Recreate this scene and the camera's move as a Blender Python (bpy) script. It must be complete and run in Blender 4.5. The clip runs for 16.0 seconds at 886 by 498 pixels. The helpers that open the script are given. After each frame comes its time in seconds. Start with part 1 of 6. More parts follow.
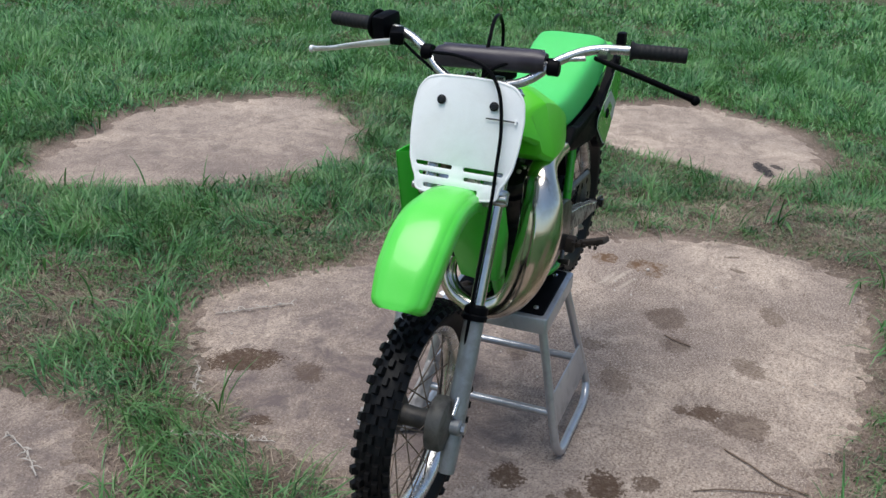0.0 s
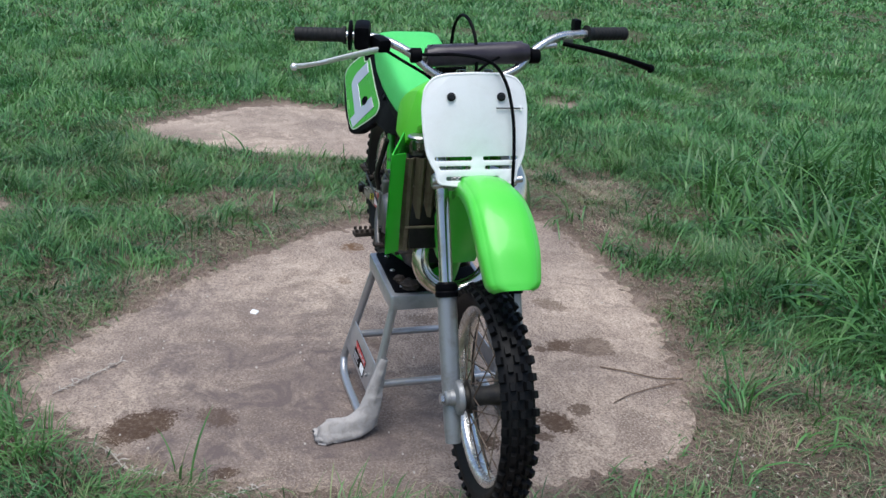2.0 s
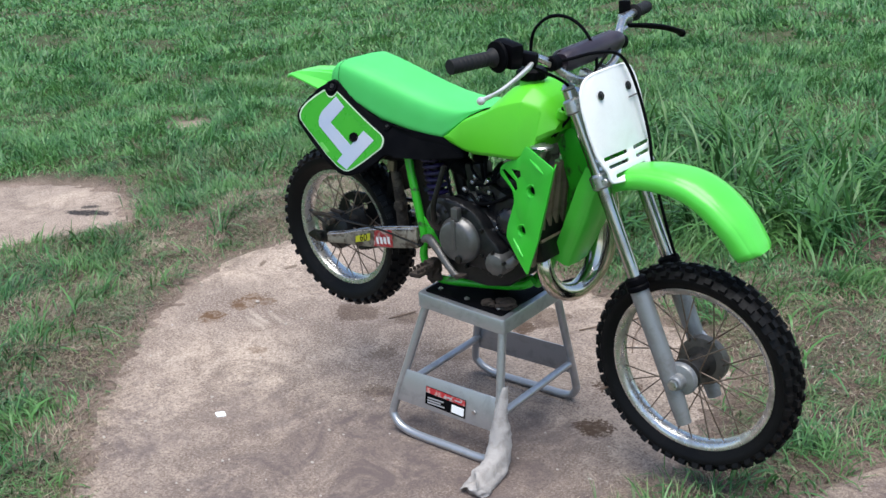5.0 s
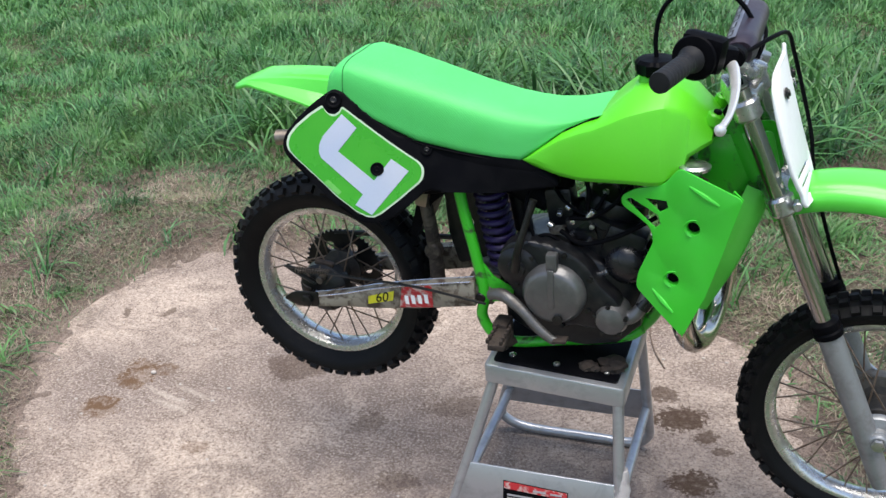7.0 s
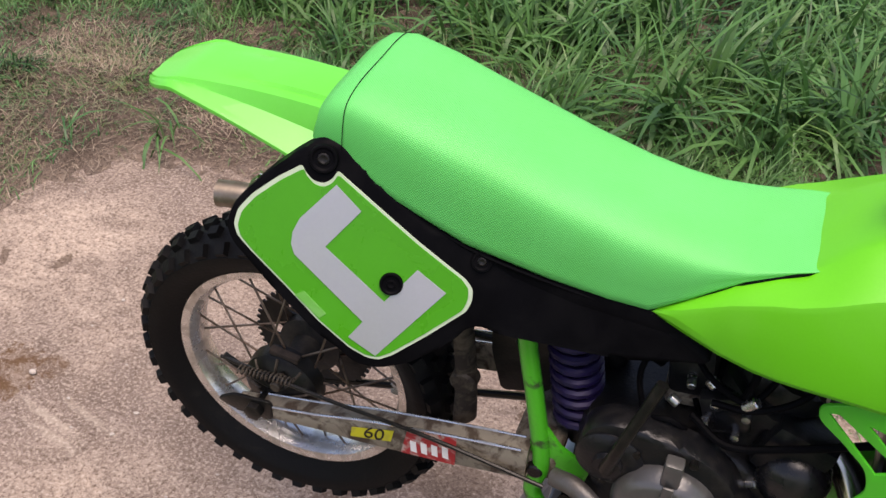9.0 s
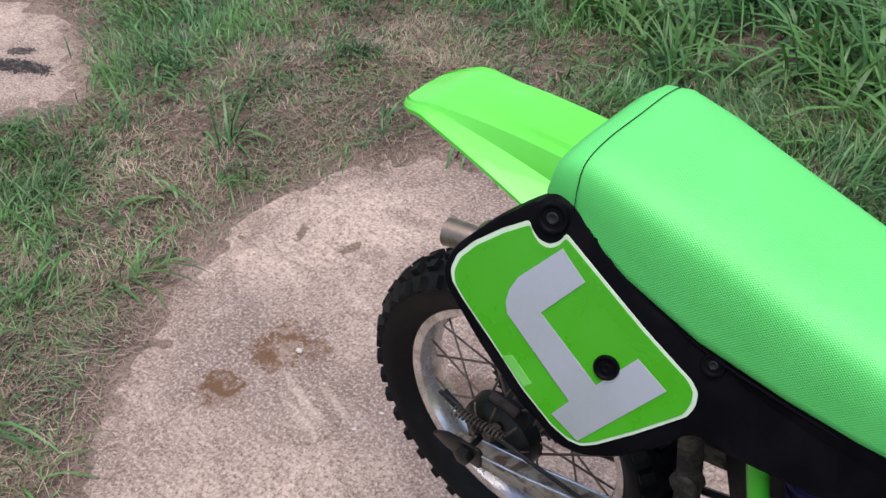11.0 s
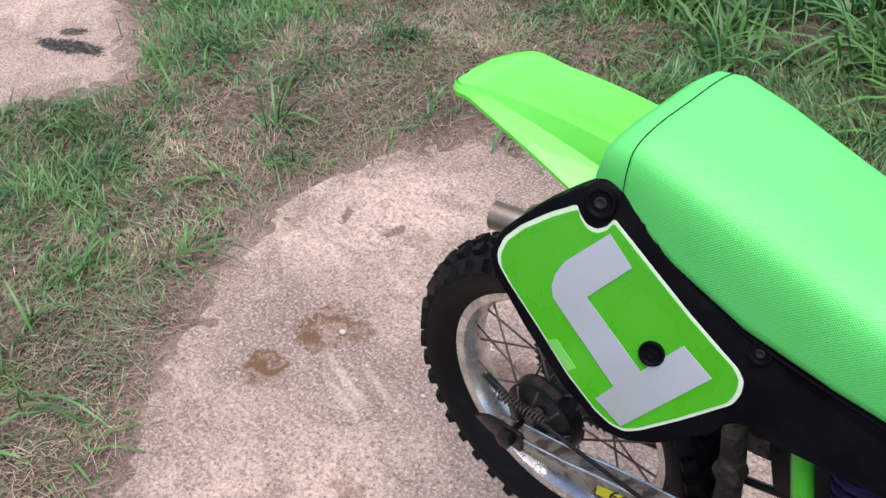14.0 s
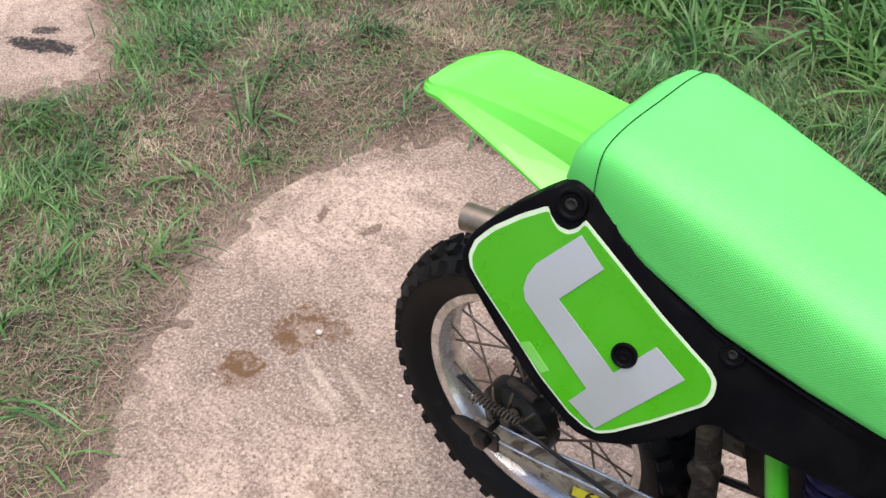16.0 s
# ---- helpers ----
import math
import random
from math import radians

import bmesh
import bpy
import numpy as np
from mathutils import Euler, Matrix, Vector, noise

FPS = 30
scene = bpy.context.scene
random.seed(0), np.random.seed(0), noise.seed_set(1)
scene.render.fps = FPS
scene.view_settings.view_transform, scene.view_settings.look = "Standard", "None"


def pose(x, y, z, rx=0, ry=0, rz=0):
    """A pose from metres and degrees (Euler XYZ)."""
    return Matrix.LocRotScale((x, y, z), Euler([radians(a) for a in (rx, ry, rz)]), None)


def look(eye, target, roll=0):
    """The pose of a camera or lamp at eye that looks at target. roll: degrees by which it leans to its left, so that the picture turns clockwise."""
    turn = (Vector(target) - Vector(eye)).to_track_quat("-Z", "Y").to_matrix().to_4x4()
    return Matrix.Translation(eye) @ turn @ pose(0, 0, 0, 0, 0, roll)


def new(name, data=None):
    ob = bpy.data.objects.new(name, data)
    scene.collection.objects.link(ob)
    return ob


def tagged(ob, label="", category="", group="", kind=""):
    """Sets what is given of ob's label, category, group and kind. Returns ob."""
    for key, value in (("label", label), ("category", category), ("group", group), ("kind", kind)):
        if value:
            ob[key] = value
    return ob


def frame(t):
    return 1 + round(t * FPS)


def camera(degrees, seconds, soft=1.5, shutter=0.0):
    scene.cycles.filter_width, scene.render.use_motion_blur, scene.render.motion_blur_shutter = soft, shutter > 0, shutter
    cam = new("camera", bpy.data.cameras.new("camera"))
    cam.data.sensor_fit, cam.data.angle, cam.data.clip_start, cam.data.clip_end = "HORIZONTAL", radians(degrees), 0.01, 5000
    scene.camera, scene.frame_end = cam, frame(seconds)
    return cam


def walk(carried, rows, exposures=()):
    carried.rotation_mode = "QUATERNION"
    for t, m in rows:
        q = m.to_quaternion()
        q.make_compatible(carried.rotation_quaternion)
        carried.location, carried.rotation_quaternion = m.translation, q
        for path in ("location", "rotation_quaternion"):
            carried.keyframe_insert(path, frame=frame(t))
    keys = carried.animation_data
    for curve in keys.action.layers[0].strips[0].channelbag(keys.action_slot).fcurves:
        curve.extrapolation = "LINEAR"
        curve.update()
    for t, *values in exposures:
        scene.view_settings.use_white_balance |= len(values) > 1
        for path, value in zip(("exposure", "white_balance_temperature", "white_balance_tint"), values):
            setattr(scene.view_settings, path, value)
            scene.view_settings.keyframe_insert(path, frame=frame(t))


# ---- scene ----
cam = camera(47.0, 16.0)
PATH = [
    (0, (2.595, 0.693, 1.642), (0.842, 0.097, 0.886), 3.2),
    (0.5, (2.782, 0.305, 1.595), (0.914, 0.06, 0.924), 1.4),
    (1, (2.895, -0.088, 1.579), (1.012, -0.013, 0.909), 3.7),
    (1.5, (2.932, -0.366, 1.553), (1.067, -0.168, 0.857), 3.4),
    (2, (2.791, -0.772, 1.578), (0.989, -0.239, 0.893), 2.9),
    (2.5, (2.809, -1.172, 1.555), (1.136, -0.365, 0.813), 5.6),
    (3, (2.648, -1.45, 1.6), (0.994, -0.59, 0.876), 2.2),
    (3.5, (2.413, -1.825, 1.601), (0.904, -0.734, 0.872), 1.3),
    (4, (2.247, -2.134, 1.581), (0.91, -0.832, 0.863), 0.7),
    (4.2, (2.155, -2.202, 1.585), (0.833, -0.88, 0.873), 0.3),
    (6.3, (0.789, -2.195, 1.714), (0.045, -0.559, 0.836), -4.8),
    (6.5, (0.675, -2.114, 1.722), (-0.011, -0.477, 0.8), -3.4),
    (7, (0.459, -1.933, 1.676), (-0.192, -0.26, 0.794), -4.5),
    (7.5, (0.248, -1.732, 1.715), (-0.19, -0.085, 0.668), -4.4),
    (8, (0.113, -1.495, 1.719), (-0.075, 0.19, 0.658), -4.6),
    (8.2, (0.014, -1.387, 1.718), (-0.091, 0.292, 0.636), -3.2),
    (8.3, (-0.028, -1.338, 1.713), (-0.089, 0.336, 0.621), -2.3),
    (8.5, (-0.044, -1.236, 1.725), (-0.177, 0.365, 0.533), -2.7),
    (8.8, (-0.06, -1.118, 1.669), (-0.372, 0.499, 0.534), 1.4),
    (9, (-0.049, -0.978, 1.703), (-0.511, 0.499, 0.437), 3.0),
    (9.2, (-0.029, -0.888, 1.674), (-0.746, 0.476, 0.398), 1.3),
    (9.5, (0.0, -0.844, 1.682), (-0.88, 0.453, 0.44), 0.2),
    (10, (0.017, -0.814, 1.68), (-0.873, 0.466, 0.427), -0.4),
    (10.2, (0.005, -0.798, 1.682), (-0.958, 0.43, 0.431), -1.7),
    (12.3, (-0.017, -0.798, 1.687), (-1.054, 0.34, 0.41), -1.9),
    (12.5, (-0.015, -0.8, 1.688), (-1.05, 0.342, 0.414), -1.4),
    (13, (-0.021, -0.806, 1.69), (-1.08, 0.309, 0.412), -2.1),
    (13.5, (-0.016, -0.811, 1.69), (-1.082, 0.303, 0.415), -2.3),
    (14, (-0.012, -0.807, 1.686), (-1.079, 0.288, 0.396), -2.9),
    (14.5, (-0.009, -0.808, 1.683), (-1.078, 0.296, 0.404), -2.5),
    (15, (-0.01, -0.806, 1.689), (-1.074, 0.291, 0.4), -2.7),
    (15.5, (-0.01, -0.806, 1.684), (-1.08, 0.284, 0.392), -2.7),
    (16, (-0.013, -0.788, 1.684), (-1.049, 0.326, 0.385), -2.6),
]
EXPOSURES = [(0, 0.31, 6500, 8), (2.5, 0.40, 6300, 9), (4, 0.57, 6350, 8), (6.5, 0.77, 6650, 10), (7.5, 0.88, 6750, 10), (8.0, 1.04, 7000, 12), (8.3, 0.70, 7300, 19), (9, 0.56, 7700, 23), (9.5, 0.48, 7200, 22), (10, 0.48, 6900, 21), (12.3, 0.73, 6700, 20), (14.5, 0.82, 6900, 20), (16, 0.84, 7300, 18)]
walk(cam, [(t, look(eye, target, roll)) for t, eye, target, roll in PATH], EXPOSURES)

# ---- light ----
world = bpy.data.worlds.new("world")
scene.world = world
world.use_nodes = True
wn = world.node_tree
sky = wn.nodes.new("ShaderNodeTexSky")
sky.sky_type, sky.sun_disc = "NISHITA", False
sky.sun_elevation, sky.sun_rotation = radians(78), radians(138)
sky.air_density, sky.dust_density, sky.ozone_density = 1.0, 1.2, 1.0
wn.links.new(sky.outputs["Color"], wn.nodes["Background"].inputs["Color"])
wn.nodes["Background"].inputs["Strength"].default_value = 0.13
sun = new("sun", bpy.data.lights.new("sun", "SUN"))
sun.data.energy, sun.data.angle, sun.data.color = 2.95, radians(50), (1.0, 0.975, 0.945)
sun.matrix_world = look((0.8, -0.9, 5.8), (0, 0, 0))


# ---- materials ----
def material(name):
    m = bpy.data.materials.new(name)
    m.use_nodes = True
    return m, m.node_tree.nodes, m.node_tree.links, m.node_tree.nodes["Principled BSDF"]


def noise_tex(n, l, coord, scale, detail=4.0, rough=0.55, distort=0.0):
    t = n.new("ShaderNodeTexNoise")
    t.inputs["Scale"].default_value, t.inputs["Detail"].default_value = scale, detail
    t.inputs["Roughness"].default_value, t.inputs["Distortion"].default_value = rough, distort
    l.new(coord, t.inputs["Vector"])
    return t.outputs["Fac"]


def ramp(n, l, fac, lo, hi, c0=(0, 0, 0, 1), c1=(1, 1, 1, 1)):
    r = n.new("ShaderNodeValToRGB")
    r.color_ramp.elements[0].position, r.color_ramp.elements[1].position = lo, hi
    r.color_ramp.elements[0].color, r.color_ramp.elements[1].color = c0, c1
    l.new(fac, r.inputs["Fac"])
    return r.outputs["Color"]


def mixed(n, l, fac, a, b):
    m = n.new("ShaderNodeMix")
    m.data_type = "RGBA"
    if isinstance(fac, float):
        m.inputs["Factor"].default_value = fac
    else:
        l.new(fac, m.inputs["Factor"])
    for v, key in ((a, "A"), (b, "B")):
        s = [i for i in m.inputs if i.name == key and i.type == "RGBA"][0]
        if isinstance(v, tuple):
            s.default_value = (*v, 1)
        else:
            l.new(v, s)
    return [o for o in m.outputs if o.type == "RGBA"][0]


def math_node(n, l, op, a, b=None):
    m = n.new("ShaderNodeMath")
    m.operation = op
    for i, v in enumerate((a, b)):
        if v is None:
            continue
        if isinstance(v, (int, float)):
            m.inputs[i].default_value = v
        else:
            l.new(v, m.inputs[i])
    return m.outputs[0]


def bumped(n, l, p, height, strength, distance):
    b = n.new("ShaderNodeBump")
    b.inputs["Strength"].default_value, b.inputs["Distance"].default_value = strength, distance
    l.new(height, b.inputs["Height"])
    l.new(b.outputs["Normal"], p.inputs["Normal"])


def surf(name, col, wear, rough=0.5, metal=0.0, scale=18.0, lo=0.45, hi=0.75, fine=220.0, bump=0.1, coat=0.0, rough2=None, spec=0.5):
    """A painted, moulded or metal surface: main colour, patches of wear or dirt, fine grain in gloss and relief."""
    m, n, l, p = material(name)
    co = n.new("ShaderNodeTexCoord").outputs["Object"]
    patches = ramp(n, l, noise_tex(n, l, co, scale, 6.0, 0.62, 0.4), lo, hi)
    grain = noise_tex(n, l, co, fine, 3.0)
    c = mixed(n, l, patches, col, wear)
    c = mixed(n, l, math_node(n, l, "MULTIPLY", grain, 0.16), c, tuple(v * 0.6 for v in col))
    l.new(c, p.inputs["Base Color"])
    r2 = rough + 0.2 if rough2 is None else rough2
    mr = n.new("ShaderNodeMapRange")
    mr.inputs["To Min"].default_value, mr.inputs["To Max"].default_value = rough, r2
    l.new(patches, mr.inputs["Value"])
    l.new(mr.outputs[0], p.inputs["Roughness"])
    p.inputs["Metallic"].default_value = metal
    p.inputs["Coat Weight"].default_value = coat
    p.inputs["Specular IOR Level"].default_value = spec
    if bump:
        bumped(n, l, p, grain, bump, 0.002)
    return m


GREEN = surf("green_plastic", (0.086, 0.60, 0.052), (0.102, 0.63, 0.070), 0.33, scale=9, fine=300, bump=0.05, coat=0.25)
SHROUD_GREEN = surf("shroud_green", (0.040, 0.575, 0.028), (0.052, 0.60, 0.040), 0.36, scale=9, fine=300, bump=0.05, coat=0.15)
FADED = surf("faded_print", (0.10, 0.40, 0.06), (0.14, 0.43, 0.10), 0.4, scale=60)
TANK = surf("green_tank", (0.092, 0.55, 0.014), (0.110, 0.58, 0.022), 0.36, scale=7, fine=300, bump=0.05)
FRAME = surf("green_frame_paint", (0.035, 0.46, 0.02), (0.03, 0.05, 0.02), 0.35, scale=26, lo=0.56, hi=0.66, coat=0.3)
WHITE = surf("white_plastic", (0.91, 0.91, 0.90), (0.84, 0.83, 0.81), 0.42, scale=14, fine=240, bump=0.05)
BLACK = surf("black_plastic", (0.003, 0.003, 0.004), (0.006, 0.006, 0.007), 0.45, scale=20, spec=0.035)
GRIP = surf("grip_rubber", (0.008, 0.008, 0.009), (0.018, 0.018, 0.018), 0.62, scale=40, spec=0.3)
RUBBER = surf("tyre_rubber", (0.005, 0.005, 0.0055), (0.016, 0.0145, 0.013), 0.5, scale=32, lo=0.55, hi=0.85, fine=160, bump=0.25, spec=0.14)
CHROME = surf("chrome", (0.80, 0.79, 0.77), (0.55, 0.50, 0.42), 0.08, 1.0, scale=16, lo=0.5, hi=0.9, bump=0.0, rough2=0.24)
PIPE = surf("exhaust_steel", (0.66, 0.62, 0.54), (0.42, 0.35, 0.26), 0.16, 1.0, scale=12, lo=0.45, hi=0.85, bump=0.0, rough2=0.3)
ALU = surf("bare_aluminium", (0.62, 0.62, 0.62), (0.36, 0.34, 0.31), 0.26, 0.95, scale=30, bump=0.08)
RIM = surf("rim_aluminium", (0.74, 0.73, 0.71), (0.36, 0.33, 0.29), 0.24, 0.9, scale=28, bump=0.05)
FORK = surf("grey_fork_paint", (0.30, 0.31, 0.32), (0.20, 0.19, 0.18), 0.40, 0.55, scale=24, bump=0.1)
STEEL = surf("silver_stand_paint", (0.46, 0.47, 0.49), (0.28, 0.28, 0.28), 0.34, 0.75, scale=20, lo=0.5, hi=0.85)
ENGINE = surf("engine_grey_paint", (0.011, 0.0115, 0.014), (0.028, 0.026, 0.024), 0.30, 0.35, scale=34, bump=0.3)
DULL = surf("fork_tube_chrome", (0.50, 0.49, 0.47), (0.34, 0.31, 0.27), 0.17, 1.0, scale=20, bump=0.0, rough2=0.32)
POLISH = surf("bright_alloy", (0.82, 0.82, 0.81), (0.60, 0.59, 0.57), 0.32, 0.6, scale=30, bump=0.05)
PEDAL = surf("pedal_grey", (0.13, 0.125, 0.12), (0.10, 0.085, 0.07), 0.42, 0.6, scale=40, bump=0.2)
GLOSS = surf("glossy_black_rubber", (0.008, 0.008, 0.010), (0.022, 0.021, 0.021), 0.22, 0.0, scale=26, rough2=0.5, bump=0.1)
BROWNED = surf("browned_steel", (0.30, 0.26, 0.21), (0.17, 0.13, 0.10), 0.34, 0.85, scale=26)
COVER = surf("clutch_cover_grey", (0.135, 0.134, 0.134), (0.19, 0.185, 0.18), 0.32, 0.6, scale=30, bump=0.15)
GRIMY = surf("grimy_metal", (0.10, 0.080, 0.060), (0.030, 0.022, 0.018), 0.55, 0.4, scale=42, lo=0.40, hi=0.60, bump=0.4)
DRUM = surf("dusty_drum", (0.125, 0.115, 0.100), (0.055, 0.048, 0.040), 0.55, 0.4, scale=30, bump=0.2)
DIRTY = surf("dirty_aluminium", (0.29, 0.26, 0.205), (0.075, 0.050, 0.034), 0.55, 0.25, scale=34, lo=0.44, hi=0.58, bump=0.25)
DARK = surf("oily_black_metal", (0.009, 0.009, 0.009), (0.026, 0.022, 0.019), 0.30, 0.4, scale=40, bump=0.3)
MUD = surf("muddy_steel", (0.045, 0.032, 0.024), (0.014, 0.012, 0.011), 0.8, 0.2, scale=45, bump=0.6)
SPOKE = surf("spoke_steel", (0.22, 0.17, 0.13), (0.14, 0.07, 0.04), 0.42, 0.7, scale=60, bump=0.0)
SPRING = surf("purple_spring", (0.022, 0.012, 0.075), (0.02, 0.015, 0.04), 0.4, 0.2, scale=30)
FINS = surf("radiator_tan", (0.185, 0.155, 0.10), (0.11, 0.085, 0.055), 0.55, 0.3, scale=30, bump=0.2)
SILVER = surf("silver_decal", (0.62, 0.63, 0.68), (0.59, 0.60, 0.65), 0.36, 0.80, scale=6, bump=0.0)
DECAL = surf("green_decal", (0.030, 0.300, 0.004), (0.038, 0.325, 0.008), 0.26, scale=16, bump=0.0)
DECALW = surf("white_decal", (0.48, 0.60, 0.45), (0.38, 0.50, 0.34), 0.4, scale=40, bump=0.0)
RED = surf("red_sticker", (0.42, 0.02, 0.025), (0.50, 0.38, 0.34), 0.5, scale=60, lo=0.5, hi=0.62)
YELLOW = surf("yellow_sticker", (0.62, 0.58, 0.02), (0.45, 0.40, 0.05), 0.5, scale=50)
PADMAT = surf("bar_pad_vinyl", (0.024, 0.016, 0.024), (0.05, 0.04, 0.05), 0.38, scale=18, bump=0.1)
RAG = surf("grey_rag_cloth", (0.40, 0.375, 0.36), (0.27, 0.25, 0.235), 0.9, scale=38, fine=420, bump=0.8)
HUB = surf("dusty_hub", (0.038, 0.036, 0.034), (0.10, 0.085, 0.07), 0.5, 0.5, scale=34, bump=0.3)
TWIG = surf("dry_twig_bark", (0.15, 0.10, 0.07), (0.08, 0.06, 0.04), 0.85, scale=40)
GRIT = surf("brown_grit", (0.26, 0.195, 0.150), (0.15, 0.105, 0.080), 0.9, scale=50)
FLAKE = surf("pale_chip", (0.46, 0.41, 0.36), (0.32, 0.28, 0.24), 0.8, scale=50)


def seat_material():
    m, n, l, p = material("green_seat_vinyl")
    co = n.new("ShaderNodeTexCoord").outputs["Object"]
    sep = n.new("ShaderNodeSeparateXYZ")
    l.new(co, sep.inputs[0])
    across = math_node(n, l, "ADD", sep.outputs["Y"], math_node(n, l, "MULTIPLY", sep.outputs["Z"], 1.0))
    wx = math_node(n, l, "SINE", math_node(n, l, "MULTIPLY", sep.outputs["X"], 1700.0))
    wy = math_node(n, l, "SINE", math_node(n, l, "MULTIPLY", across, 1700.0))
    weave = math_node(n, l, "MULTIPLY", wx, wy)
    patches = ramp(n, l, noise_tex(n, l, co, 11, 5), 0.4, 0.8)
    c = mixed(n, l, patches, (0.078, 0.60, 0.132), (0.092, 0.64, 0.160))
    c = mixed(n, l, math_node(n, l, "MULTIPLY", ramp(n, l, weave, 0.0, 0.7), 0.55), c, (0.035, 0.34, 0.05))
    l.new(c, p.inputs["Base Color"])
    p.inputs["Roughness"].default_value = 0.5
    bumped(n, l, p, weave, 0.32, 0.0007)
    return m


SEAT = seat_material()

# oil and rust marks on the main slab: centre, half sizes, turn, strength
STAINS = [(0.268, 0.125, 0.060, 0.048, 0.1, 0.95), (0.205, 0.385, 0.080, 0.062, 0.4, 0.95), (0.150, 0.492, 0.042, 0.040, 0.0, 0.75), (0.28, 0.32, 0.036, 0.030, 0.5, 0.8),
          (0.325, 0.268, 0.028, 0.020, 0.0, 0.7), (-0.31, 0.60, 0.050, 0.058, 0.3, 0.9), (-0.28, 0.72, 0.085, 0.090, 0.2, 0.62), (-0.95, 0.39, 0.10, 0.085, 0.2, 0.6),
          (-1.14, 0.76, 0.09, 0.045, 0.4, 0.55), (0.0, -0.865, 0.150, 0.080, 2.1, 0.95), (0.30, -0.63, 0.032, 0.042, 0.3, 0.8),
          (-0.02, -0.63, 0.075, 0.055, 0.6, 0.6), (-1.55, 0.60, 0.016, 0.045, -0.2, 0.7),
          (-1.70, 0.56, 0.014, 0.035, 0.5, 0.7), (-0.67, 0.71, 0.085, 0.05, 0.6, 0.6), (-0.74, 0.45, 0.06, 0.055, 0.0, 0.5), (-0.40, 0.30, 0.11, 0.05, 0.3, 0.5), (-0.62, 0.17, 0.05, 0.05, 0.0, 0.5),
          (-0.45, -0.05, 0.06, 0.04, 0.0, 0.5), (-0.30, 0.525, 0.03, 0.022, 0.0, 0.8)]
RUST = [(-1.430, 0.240, 0.066, 0.088, 0.3, 0.95), (-1.445, 0.052, 0.060, 0.062, 0.0, 0.95), (-1.36, 0.275, 0.045, 0.035, 0.2, 0.7), (-1.05, -0.05, 0.04, 0.03, 0.0, 0.5)]
SCRAPES = [(-1.27, 0.150, 0.130, 0.016, -0.30, 0.42), (-1.23, 0.108, 0.110, 0.016, -0.26, 0.30), (-1.20, 0.185, 0.100, 0.014, -0.34, 0.34)]
# broad, mottled darker patches on the main slab, in the same order of values
DARK_PATCHES = [(-0.68, -0.50, 0.62, 0.44, 0.7, 0.85), (-0.22, -0.45, 0.84, 0.64, 0.3, 1.0), (-0.85, 0.42, 0.42, 0.30, 0.1, 0.38), (0.15, -0.15, 0.55, 0.50, 0.0, 0.9), (-0.20, 0.62, 0.30, 0.22, 0.3, 0.5), (0.22, 0.22, 0.22, 0.28, 0.2, 0.5), (0.05, -0.68, 0.52, 0.40, 0.0, 1.0), (-0.55, -0.85, 0.50, 0.24, -0.55, 0.6), (-0.30, -1.05, 0.30, 0.22, 0.3, 0.6), (0.40, 0.05, 0.24, 0.30, 0.0, 0.45), (-0.25, 0.15, 0.35, 0.45, 0.0, 0.45)]


